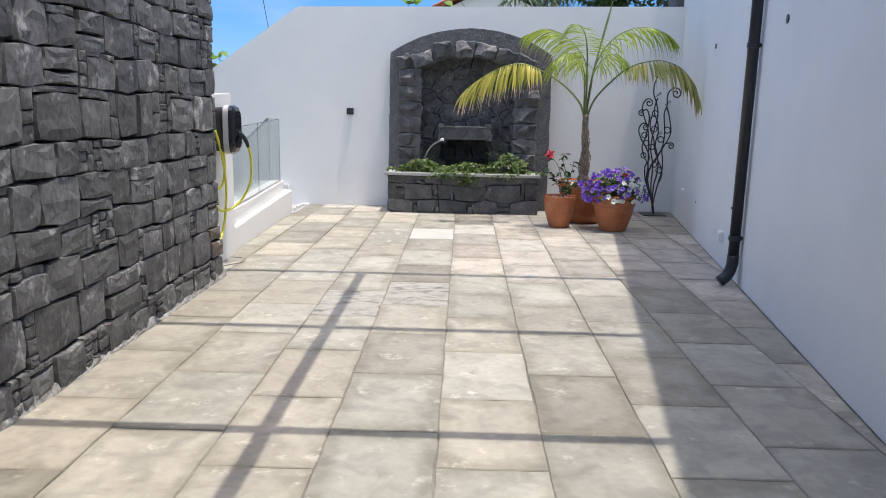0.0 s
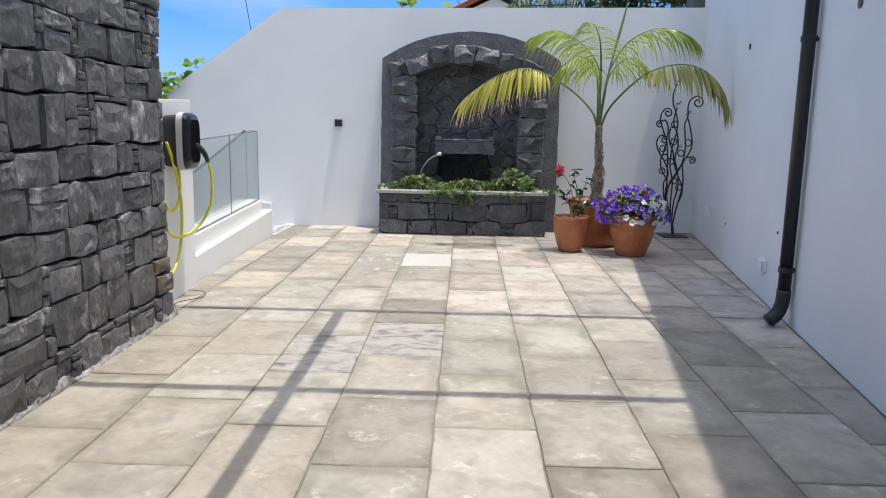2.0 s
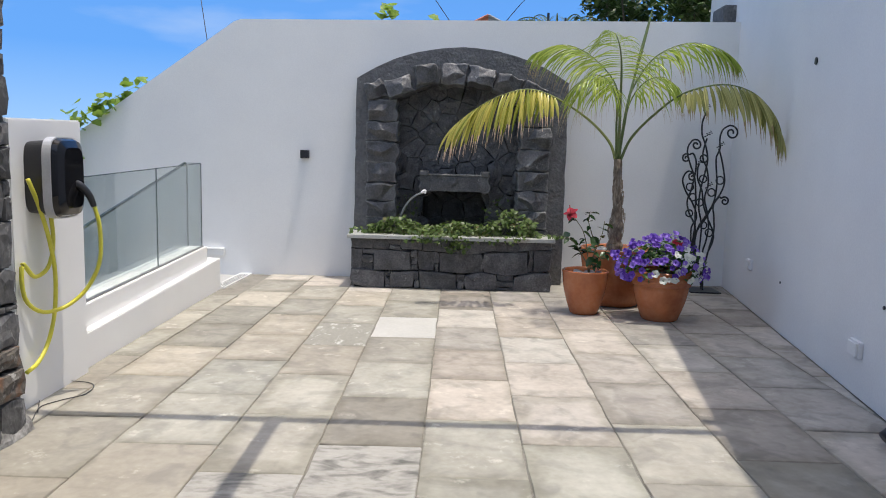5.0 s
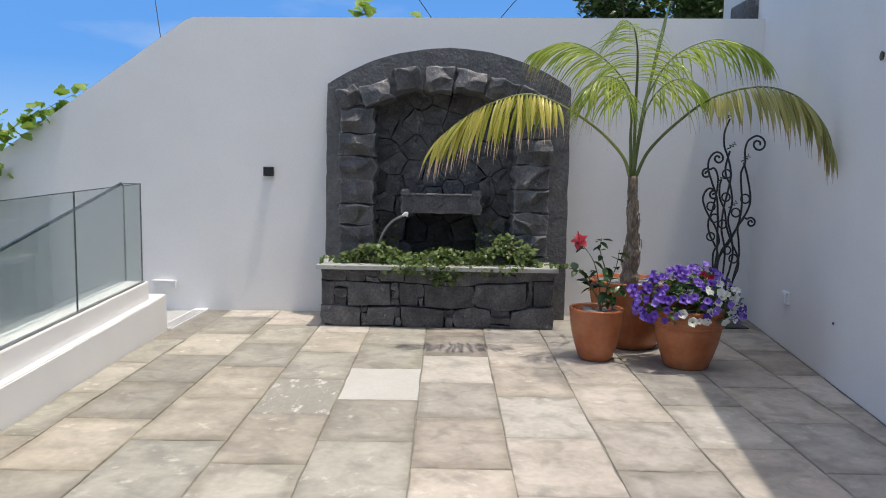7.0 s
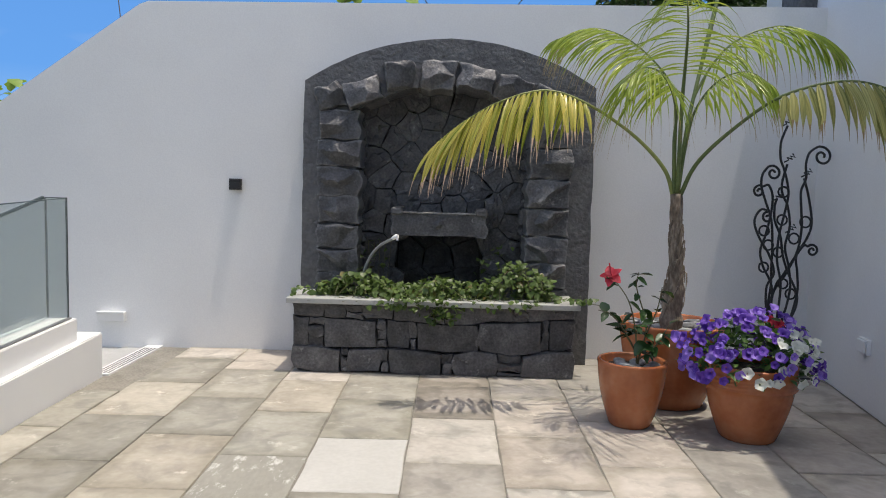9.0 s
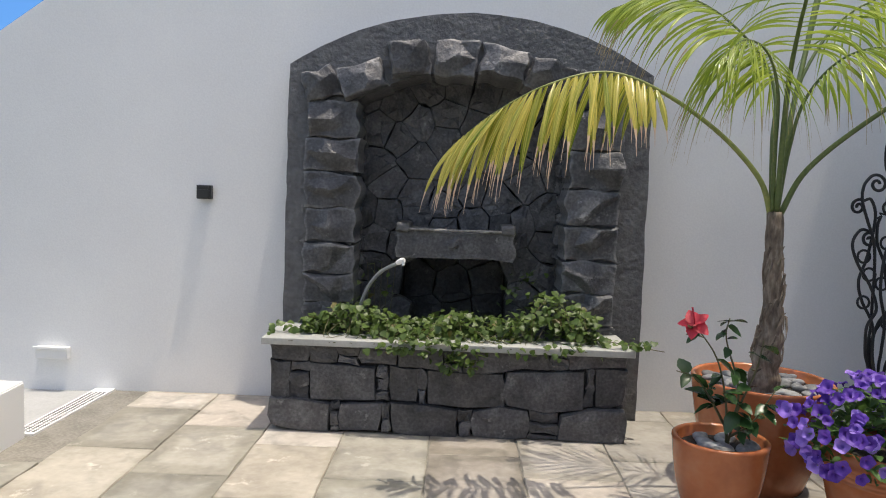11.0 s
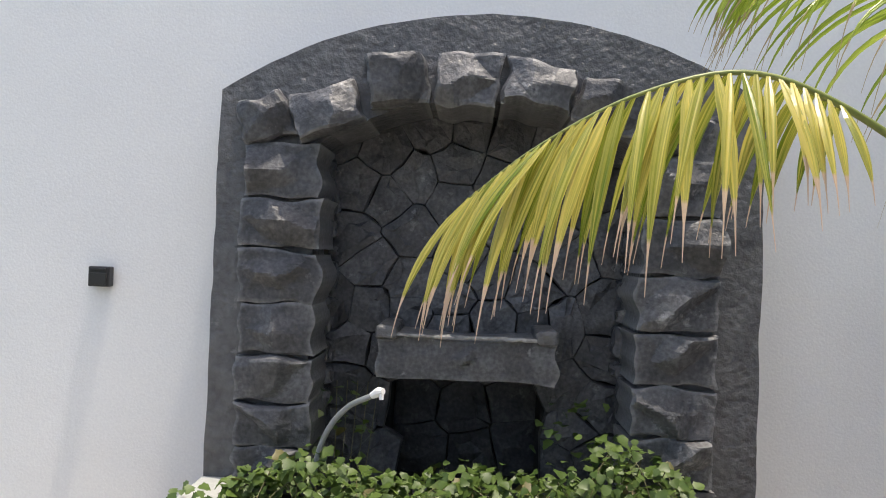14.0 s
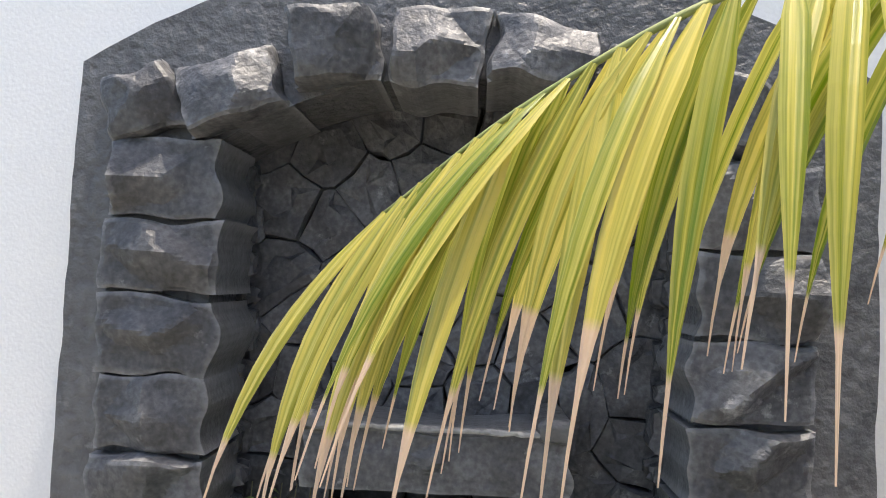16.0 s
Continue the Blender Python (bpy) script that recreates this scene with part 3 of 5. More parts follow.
def basin_rows():
    r = random.Random(23)
    for z0, z1, stones in BASIN:
        x = -1.0
        for x1, k in stones:
            cuts = [0] + [(i + r.uniform(-0.18, 0.18)) / k for i in range(1, k)] + [1]
            for a, b in zip(cuts, cuts[1:]):
                yield x, x1, z0 + (z1 - z0) * a, z0 + (z1 - z0) * b, r
            x = x1


for x0, x1, z0, z1, r in basin_rows():
    bm = bmesh.new()
    stone_mesh(bm, quad_outline(x0, x1, z0, z1, r, 0.017, lambda a, b: 0 if b < 0.02 or b > 0.52 else 0.05 * noise.noise(Vector((a * 2.3, b * 2, 7.7)))), Vector((0, 10.57, 0)), X, Z, -Y, r.uniform(0.03, 0.055) + 0.03 * (z0 < 0.1), r, 0.006, 0.005, -0.005)
    part("basin_stone", bm, BASALT_DARK, fountain)
for sx, nrm in ((-0.965, -X), (1.16, X)):
    for z0, z1 in ((0.0, 0.19), (0.19, 0.42), (0.42, 0.54)):
        for y0, y1 in ((10.55, 10.74), (10.74, 10.965)):
            bm = bmesh.new()
            stone_mesh(bm, quad_outline(y0, y1, z0, z1, rng, 0.007), Vector((sx, 0, 0)), Y, Z, nrm, 0.035, rng, 0.008, 0.006, 0.004)
            part("basin_stone", bm, BASALT_DARK, fountain)

# water hose in the basin
hose = tagged(holder("water_hose", (-0.5, 10.76, 0.52)), "grey plastic water hose with a white nozzle", "hose")
bm = bmesh.new()
tube(bm, spline([(-0.50, 10.78, 0.50), (-0.49, 10.76, 0.70), (-0.44, 10.72, 0.86), (-0.35, 10.66, 0.98), (-0.235, 10.59, 1.05)], 20), 0.0115, 10)
part("pipe", bm, material("grey_plastic", [(0.20, 0.21, 0.22), (0.27, 0.28, 0.28)], 0.4, 10, 80, 0.05), hose, smooth=True)
bm = bmesh.new()
tube(bm, [(-0.242, 10.592, 1.047), (-0.222, 10.582, 1.060), (-0.215, 10.577, 1.066), (-0.196, 10.567, 1.070)], [0.014, 0.018, 0.018, 0.013], 10)
tube(bm, [(-0.205, 10.57, 1.066), (-0.202, 10.565, 1.038)], [0.011, 0.009], 8)
part("nozzle", bm, WHITE_SMOOTH, hose, "white plastic nozzle")


# ---- leaves ----
def leaf_material(name, c0, c1, tip=None, rough=0.4, trans=0.35, stripe=0.0):
    m = bpy.data.materials.new(name)
    m.use_nodes = True
    n, l = m.node_tree.nodes, m.node_tree.links
    b, o = n["Principled BSDF"], n["Material Output"]
    b.inputs["Roughness"].default_value = rough
    info, geo, tex, mix = n.new("ShaderNodeObjectInfo"), n.new("ShaderNodeNewGeometry"), n.new("ShaderNodeTexNoise"), n.new("ShaderNodeMix")
    tex.inputs["Scale"].default_value, tex.inputs["Detail"].default_value = 14, 4
    add = n.new("ShaderNodeMath")
    add.operation = "ADD"
    l.new(info.outputs["Random"], add.inputs[0])
    l.new(geo.outputs["Random Per Island"], add.inputs[1])
    fr = n.new("ShaderNodeMath")
    fr.operation = "FRACT"
    l.new(add.outputs[0], fr.inputs[0])
    avg = n.new("ShaderNodeMath")
    avg.operation = "MULTIPLY_ADD"
    l.new(tex.outputs[0], avg.inputs[0])
    avg.inputs[1].default_value = 0.6
    half = n.new("ShaderNodeMath")
    half.operation = "MULTIPLY"
    half.inputs[1].default_value = 0.45
    l.new(fr.outputs[0], half.inputs[0])
    l.new(half.outputs[0], avg.inputs[2])
    half.inputs[1].default_value = 0.45 + 0.30 * stripe
    if stripe:
        half.operation = "MULTIPLY_ADD"
        half.inputs[2].default_value = -1.0 * stripe + 0.05
        avg.inputs[1].default_value = 0.6 + 1.7 * stripe
    if stripe:
        al, ac, cv = n.new('ShaderNodeAttribute'), n.new('ShaderNodeAttribute'), n.new('ShaderNodeCombineXYZ')
        al.attribute_name, ac.attribute_name = 'along', 'across'
        l.new(ac.outputs['Fac'], cv.inputs[0])
        sc = n.new('ShaderNodeMath')
        sc.operation = 'MULTIPLY'
        sc.inputs[1].default_value = 0.35
        l.new(al.outputs['Fac'], sc.inputs[0])
        l.new(sc.outputs[0], cv.inputs[1])
        big = n.new('ShaderNodeMath')
        big.operation = 'MULTIPLY'
        big.inputs[1].default_value = 40.0
        l.new(info.outputs['Random'], big.inputs[0])
        l.new(big.outputs[0], cv.inputs[2])
        l.new(cv.outputs[0], tex.inputs[0])
        tex.inputs['Scale'].default_value = 3.2
    mix.data_type = "RGBA"
    mix.inputs[6].default_value, mix.inputs[7].default_value = (*c0, 1), (*c1, 1)
    l.new(avg.outputs[0], mix.inputs[0])
    out = mix.outputs[2]
    if tip:
        at, rp, mx = n.new("ShaderNodeAttribute"), n.new("ShaderNodeValToRGB"), n.new("ShaderNodeMix")
        at.attribute_name = "along"
        tt = n.new("ShaderNodeMath")
        tt.operation = "MULTIPLY_ADD"
        l.new(fr.outputs[0], tt.inputs[0])
        tt.inputs[1].default_value = 0.18
        l.new(at.outputs["Fac"], tt.inputs[2])
        rp.color_ramp.elements[0].position, rp.color_ramp.elements[1].position = 0.84, 0.865
        l.new(tt.outputs[0], rp.inputs[0])
        mx.data_type = "RGBA"
        mx.inputs[7].default_value = (*tip, 1)
        l.new(rp.outputs[0], mx.inputs[0])
        l.new(out, mx.inputs[6])
        out = mx.outputs[2]
    l.new(out, b.inputs["Base Color"])
    tr, ms = n.new("ShaderNodeBsdfTranslucent"), n.new("ShaderNodeMixShader")
    l.new(out, tr.inputs[0])
    ms.inputs[0].default_value = trans
    l.new(b.outputs[0], ms.inputs[1])
    l.new(tr.outputs[0], ms.inputs[2])
    l.new(ms.outputs[0], o.inputs[0])
    bp = n.new("ShaderNodeBump")
    bp.inputs["Strength"].default_value, bp.inputs["Distance"].default_value = 0.2, 0.004
    l.new(tex.outputs[0], bp.inputs["Height"])
    l.new(bp.outputs[0], b.inputs["Normal"])
    return m


IVY = leaf_material("ivy_leaf", (0.022, 0.058, 0.012), (0.15, 0.22, 0.05), None, 0.45, 0.3)
IVY_YOUNG = leaf_material("young_ivy_leaf", (0.10, 0.12, 0.03), (0.20, 0.14, 0.05), None, 0.4, 0.3)
STEM = material("green_stem", [(0.07, 0.08, 0.03), (0.12, 0.10, 0.04)], 0.6, 20, 90, 0.2)
HIB_LEAF = leaf_material("hibiscus_leaf", (0.018, 0.05, 0.018), (0.05, 0.11, 0.03), None, 0.25, 0.2)
VINE_LEAF = leaf_material("vine_leaf", (0.14, 0.26, 0.03), (0.30, 0.42, 0.07), None, 0.4, 0.45)


def leaf_shape(bm, m, length, width, lobes=0, fold=0.25, n=6):
    """One leaf, folded along its midrib, pointing along +y of m."""
    prof = []
    for i in range(n + 1):
        f = i / n
        w = width * 0.5 * (math.sin(math.pi * min(1, f ** 0.75)) ** 0.8 if 0 < f < 1 else 0.0)
        if lobes and i % 2:
            w *= 1 + lobes
        prof.append((f * length, w, -0.15 * length * f * f))
    mids = [bm.verts.new(m @ Vector((0, y, z))) for y, w, z in prof]
    for sgn in (-1, 1):
        outs = [bm.verts.new(m @ Vector((sgn * w, y - 0.1 * w, z + fold * w))) if w else mids[i] for i, (y, w, z) in enumerate(prof)]
        for i in range(n):
            vs = []
            for v in (mids[i], mids[i + 1], outs[i + 1], outs[i]):
                if v not in vs:
                    vs.append(v)
            if len(vs) > 2:
                bm.faces.new(vs if sgn < 0 else vs[::-1])


def bare_part(name, me, parent, m):
    """Another object on a shared mesh, under a thing whose base is at its location."""
    ob = new(name, me)
    ob.parent = parent
    ob.matrix_basis = Matrix.Translation(-parent.location) @ m
    return ob


def shared_leaf(name, mat_, length, width, lobes, fold, n=6):
    bm = bmesh.new()
    leaf_shape(bm, Matrix(), length, width, lobes, fold, n)
    me = bpy.data.meshes.new(name)
    bm.to_mesh(me)
    bm.free()
    for f in me.polygons:
        f.use_smooth = True
    me.materials.append(mat_)
    return me


ivy = tagged(holder("ivy", (0.1, 10.75, 0.52)), "green ivy trailing over the fountain basin and coping", "plant")
ivy_leaves = [shared_leaf("leaf", IVY if k < 4 else IVY_YOUNG, 0.052 + 0.006 * k, 0.048 + 0.004 * k, 0.3, 0.2) for k in range(5)]
rng = random.Random(3)


def ivy_top(x):
    """Height of the ivy mat over the basin."""
    return 0.70 + 0.06 * math.exp(-((x + 0.5) / 0.18) ** 2) + 0.17 * math.exp(-((x - 0.72) / 0.22) ** 2) + 0.03 * math.sin(x * 9)


spots = []
for i in range(1500):
    x = rng.uniform(-0.84, 1.04)
    y = rng.uniform(10.52, 10.95)
    if x < -0.5 and y < 10.6:
        y += 0.1
    spots.append((x, y, rng.uniform(0.57, ivy_top(x)) - 0.10 * max(0, (10.62 - y) / 0.1) * 0.3))
for i in range(150):                       # falls over the front
    c, w = rng.choice(((-0.22, 0.09), (0.14, 0.06), (0.15, 0.07), (-0.02, 0.16), (0.70, 0.14)))
    d = rng.random()
    spots.append((c + rng.gauss(0, w), 10.44 - 0.02 * rng.random(), 0.62 - 0.2 * d * (1.0 if abs(c - 0.15) < 0.05 else 0.45)))
for i in range(26):                       # climbs in the niche
    spots.append((-0.44 + rng.gauss(0, 0.06), rng.uniform(10.95, 11.28), rng.uniform(0.6, 1.0)))
for i in range(30):
    spots.append((rng.choice((0.55, 0.72)) + rng.gauss(0, 0.09), rng.uniform(10.9, 11.2), rng.uniform(0.62, 0.98)))
for i in range(26):                       # strays along the coping to both ends
    spots.append((rng.uniform(1.0, 1.38), 10.52 + rng.uniform(-0.06, 0.1), 0.60 + rng.uniform(0, 0.03)))
    spots.append((rng.uniform(-1.02, -0.75), 10.60 + rng.uniform(-0.07, 0.1), 0.60 + rng.uniform(0, 0.05)))
rest = bmesh.new()
for i, (x, y, z) in enumerate(spots):
    s = rng.uniform(0.5, 0.95)
    tilt = rng.uniform(-75, 5) if y < 10.6 else rng.uniform(-55, 25)
    m = Matrix.Translation((x, y, z)) @ Euler((0, 0, radians(180 + rng.gauss(0, 65)))).to_matrix().to_4x4() @ Euler((radians(tilt), radians(rng.uniform(-35, 35)), 0)).to_matrix().to_4x4() @ Matrix.Scale(s, 4)
    if i % 12 < 2:
        bare_part("leaf", rng.choices(ivy_leaves, (3, 3, 3, 3, 1))[0], ivy, m)
    else:
        leaf_shape(rest, m, 0.056, 0.05, 0.38, 0.25)
tagged(part("small_leaves", rest, IVY, ivy, smooth=True), kind="stuff")
bm = bmesh.new()
for i in range(26):
    x = rng.uniform(-0.75, 0.95)
    tube(bm, spline([(x, 10.85, 0.50), (x + rng.uniform(-0.1, 0.1), 10.72, ivy_top(x) - 0.05), (x + rng.uniform(-0.2, 0.2), 10.55, 0.60), (x + rng.uniform(-0.25, 0.25), 10.44, 0.57)], 10), 0.0022, 5)
tube(bm, spline([(0.85, 10.7, 0.6), (1.05, 10.55, 0.62), (1.25, 10.5, 0.60), (1.39, 10.47, 0.585)], 12), 0.003, 5)
for i in range(5):
    tube(bm, spline([(-0.45 + 0.03 * i, 10.95, 0.5), (-0.47 + 0.04 * i, 11.1, 0.75), (-0.5 + 0.05 * i, 11.25, 0.98)], 8), 0.0022, 5)
tagged(part("stem", bm, STEM, ivy), kind="stuff")

# ---- glass balustrade ----
def glass_material():
    m = bpy.data.materials.new("clear_glass")
    m.use_nodes = True
    n, l = m.node_tree.nodes, m.node_tree.links
    b = n["Principled BSDF"]
    b.inputs["Base Color"].default_value = (0.74, 0.79, 0.78, 1)
    b.inputs["Roughness"].default_value = 0.02
    b.inputs["IOR"].default_value = 1.45
    b.inputs["Transmission Weight"].default_value = 1.0
    return m


GLASS = glass_material()
GLASS_EDGE = material("dark_glass_edge", [(0.05, 0.07, 0.07), (0.09, 0.12, 0.12)], 0.25, 10, 60, 0.05)
CHANNEL = material("grey_channel", [(0.22, 0.225, 0.23), (0.30, 0.305, 0.31)], 0.4, 10, 90, 0.05, metal=0.5)
balustrade = tagged(holder("glass_balustrade", lw(8.5, 0.1, 0.475)), "frameless clear glass balustrade in a grey channel on the low wall", "balustrade")
GT, GB = 1.31, 0.485
for u0, u1 in ((7.20, 8.745), (8.755, 9.90)):
    bm = bmesh.new()
    lw_box(bm, u0, u1, 0.089, 0.101, GB, GT)
    g = part("pane", bm, GLASS, balustrade)
    g.visible_shadow = False
    bm = bmesh.new()
    lw_box(bm, u0, u1, 0.0885, 0.1015, GT + 0.0005, GT + 0.006)
    part("top_edge", bm, GLASS_EDGE, g)
    for uu in (u0, u1):
        bm = bmesh.new()
        lw_box(bm, uu - 0.003, uu + 0.003, 0.0885, 0.1015, GB, GT)
        part("side_edge", bm, GLASS_EDGE, g)
bm = bmesh.new()
lw_box(bm, 9.905, 9.917, 0.089, 0.235, GB, GT)
g = part("pane", bm, GLASS, balustrade)
g.visible_shadow = False
bm = bmesh.new()
lw_box(bm, 9.904, 9.918, 0.089, 0.235, GT + 0.0005, GT + 0.006)
part("top_edge", bm, GLASS_EDGE, g)
bm = bmesh.new()
lw_box(bm, 9.903, 9.919, 0.235, 0.242, GB, GT)
part("side_edge", bm, GLASS_EDGE, g)
bm = bmesh.new()
lw_box(bm, 7.19, 9.93, 0.077, 0.113, 0.476, 0.487, 0.002)
part("channel", bm, CHANNEL, balustrade)
# the pane that follows the stair down
bm = bmesh.new()
SL = 0.21
prism(bm, [lw(9.90, 0.24, GT), lw(7.2, 0.24, GT - SL * 2.7), lw(7.2, 0.24, GB - SL * 2.7), lw(9.90, 0.24, GB)], (-0.012, 0, 0))
g = part("stair_pane", bm, GLASS, balustrade)
g.visible_shadow = False
bm = bmesh.new()
prism(bm, [lw(9.90, 0.238, GT + 0.012), lw(7.2, 0.238, GT + 0.012 - SL * 2.7), lw(7.2, 0.238, GT - 0.006 - SL * 2.7), lw(9.90, 0.238, GT - 0.006)], (-0.016, 0, 0))
part("stair_top_edge", bm, GLASS_EDGE, g)

# landing and stair beyond the low wall
bm = bmesh.new()
add_box(bm, (-3.35, 10.225, -2.4), (-2.44, BACK - 0.003, -0.02), 0.004)
for k in range(11):
    add_box(bm, (-3.65 - 0.28 * k, 10.0, -2.4), (-3.355 - 0.28 * k, BACK - 0.003, -0.02 - 0.18 * (k + 1)))
setting(part("stairs", bm, material("pale_concrete", [(0.36, 0.36, 0.35), (0.46, 0.46, 0.45)], 0.8, 4, 60, 0.3)), "pale stair descending beside the garden wall", "stairs")

# drain channel
drain = tagged(holder("floor_drain", (-2.24, 10.6, 0)), "white slotted plastic floor drain channel across the landing", "drain")
DX0 = -2.435
bm = bmesh.new()
prism(bm, [(DX0, 10.24, 0.006), (DX0 + 0.135, 10.24, 0.006), (DX0 + 0.155, BACK - 0.004, 0.006), (DX0 + 0.02, BACK - 0.004, 0.006)], (0, 0, -0.04))
part("grate", bm, WHITE_SMOOTH, drain)
SLOT = material("drain_slot", [(0.10, 0.10, 0.10), (0.16, 0.16, 0.16)], 0.8, 10, 60, 0.1)
bm = bmesh.new()
add_box(bm, (0, 0, 0.0065), (0.017, 0.011, 0.0085))
slot_me = bpy.data.meshes.new("slot")
bm.to_mesh(slot_me)
bm.free()
slot_me.materials.append(SLOT)
for k in range(38):
    y = 10.27 + k * 0.0224
    for j in range(4):
        ob = new("slot", slot_me)
        ob.parent = drain
        ob.matrix_basis = Matrix.Translation(Vector((DX0 + 0.018 + (y - 10.24) * 0.022 + j * 0.029, y, 0)) - drain.location)

# ---- small wall fixtures ----
BLACK_PLASTIC = material("black_plastic", [(0.016, 0.016, 0.018), (0.026, 0.026, 0.028)], 0.35, 10, 120, 0.1, 0.002)
lamp = tagged(holder("wall_light", (-1.635, BACK, 1.43)), "small square black up-and-down wall light", "light")
box("body", (-1.694, BACK - 0.05, 1.385), (-1.592, BACK - 0.001, 1.481), BLACK_PLASTIC, lamp, 0.006)
box("cover", (-1.684, BACK - 0.058, 1.395), (-1.602, BACK - 0.0505, 1.45), BLACK_PLASTIC, lamp, 0.002)
for zc in (1.467,):
    box("lens_strip", (-1.679, BACK - 0.056, zc - 0.006), (-1.607, BACK - 0.0505, zc + 0.006), BLACK_METAL, lamp, 0.002)
step_light = tagged(holder("step_light", (-2.72, BACK, 0.24)), "white louvred step light box low on the garden wall", "light")
box("housing", (-2.83, BACK - 0.055, 0.215), (-2.60, BACK - 0.001, 0.30), WHITE_SMOOTH, step_light, 0.006)
box("hood", (-2.835, BACK - 0.075, 0.285), (-2.595, BACK - 0.056, 0.305), WHITE_SMOOTH, step_light, 0.004)


def on_house(y, z):
    return Matrix.Translation((right_x(y), y, z)) @ Matrix.Rotation(-math.atan(RIGHT_SLOPE), 4, "Z")


def house_box(name, y, z, w, h, d, mat_, parent, bevel=0.004):
    bm = bmesh.new()
    add_box(bm, (-d, -w / 2, -h / 2), (-0.001, w / 2, h / 2), bevel)
    bmesh.ops.transform(bm, matrix=on_house(y, z), verts=bm.verts[:])
    return part(name, bm, mat_, parent)


for y, z in ((9.95, 0.44), (7.16, 0.30)):
    so = tagged(holder("socket_box", (right_x(y) - 0.02, y, z)), "white weatherproof socket box on the house wall", "socket", "outdoor sockets")
    house_box("back_box", y, z, 0.15, 0.105, 0.03, WHITE_SMOOTH, so)
    bm = bmesh.new()
    add_box(bm, (-0.046, -0.066, -0.044), (-0.031, 0.066, 0.044), 0.006)
    bmesh.ops.transform(bm, matrix=on_house(y, z), verts=bm.verts[:])
    part("flap", bm, WHITE_SMOOTH, so)
for y, z, r in ((5.577, 2.17, 0.035), (8.444, 2.234, 0.03), (6.85, 0.62, 0.012), (8.9, 0.43, 0.010)):
    bm = bmesh.new()
    bmesh.ops.create_cone(bm, segments=20, radius1=r, radius2=r * 0.9, depth=0.008, cap_ends=True, matrix=on_house(y, z) @ Matrix.Translation((-0.0045, 0, 0)) @ Matrix.Rotation(radians(90), 4, "Y"))
    wo = part("wall_outlet", bm, BLACK_PLASTIC)
    tagged(wo, "small round dark outlet in the house wall", "outlet", "wall outlets")

# rain pipe
PY = 6.32
px = right_x(PY) - 0.085
rain = tagged(holder("rain_pipe", (px, PY, 0)), "black painted round rainwater downpipe with a bent shoe", "downpipe")
bm = bmesh.new()
tube(bm, [(px + 0.02, PY, 5.3), (px + 0.02, PY, 0.24)], 0.046, 20)
part("pipe", bm, PIPE_BLACK, rain, smooth=True)
bm = bmesh.new()
tube(bm, spline([(px + 0.02, PY, 0.27), (px + 0.015, PY, 0.17), (px - 0.02, PY - 0.01, 0.09), (px - 0.085, PY - 0.02, 0.035)], 12), [0.050] * 12, 20)
part("shoe", bm, PIPE_BLACK, rain, smooth=True)
for z in (0.42, 2.05, 3.7):
    bm = bmesh.new()
    tube(bm, [(px + 0.02, PY, z - 0.02), (px + 0.02, PY, z + 0.02)], 0.054, 20)
    add_box(bm, (px + 0.03, PY - 0.015, z - 0.012), (px + 0.11, PY + 0.015, z + 0.012))
    part("bracket", bm, PIPE_BLACK, rain)

# ---- car charger ----
SILVER = material("silver_trim", [(0.55, 0.55, 0.55), (0.66, 0.66, 0.66)], 0.35, 10, 90, 0.05, metal=0.3)
GLOSS = material("gloss_black", [(0.006, 0.006, 0.007), (0.010, 0.010, 0.012)], 0.06, 10, 60, 0.0)
YELLOW = material("yellow_rubber", [(0.62, 0.58, 0.05), (0.72, 0.68, 0.09)], 0.45, 12, 60, 0.1)
CX = LW0 + 0.052
charger = tagged(holder("car_charger", (CX, 6.68, 1.27)), "black wall-mounted car charger with silver trim and yellow cable", "car charger")


def shield(bm, x0, x1, grow0, grow1, yc=6.68, zc=1.255, w=0.15, h=0.215):
    """A tall rounded box section standing out along x."""
    def ring(x, g):
        pts = []
        for k in range(40):
            a = 2 * math.pi * k / 40
            c, s = math.cos(a), math.sin(a)
            e = 0.42
            pts.append(bm.verts.new((x, yc + (w + g) * math.copysign(abs(c) ** e, c), zc + (h + g) * math.copysign(abs(s) ** e, s))))
        return pts
    a, b = ring(x0, grow0), ring(x1, grow1)
    for k in range(40):
        bm.faces.new((a[k], a[(k + 1) % 40], b[(k + 1) % 40], b[k]))
    bm.faces.new(a)
    bm.faces.new(b)


bm = bmesh.new()
shield(bm, CX + 0.001, CX + 0.112, -0.02, -0.008)
part("body", bm, BLACK_PLASTIC, charger)
bm = bmesh.new()
shield(bm, CX + 0.1125, CX + 0.158, 0.006, 0.006)
part("trim", bm, SILVER, charger, "silver trim band")
bm = bmesh.new()
shield(bm, CX + 0.1585, CX + 0.185, 0.0, -0.012)
shield(bm, CX + 0.1855, CX + 0.205, -0.012, -0.05)
part("front_cover", bm, GLOSS, charger, "glossy black front cover")
bm = bmesh.new()
tube(bm, spline([(CX + 0.17, 6.70, 1.235), (CX + 0.215, 6.72, 1.21), (CX + 0.25, 6.74, 1.16), (CX + 0.27, 6.755, 1.095)], 12), [0.024, 0.024, 0.023, 0.022, 0.022, 0.021, 0.021, 0.02, 0.02, 0.018, 0.017, 0.016], 12)
part("plug", bm, BLACK_PLASTIC, charger, smooth=True)
bm = bmesh.new()
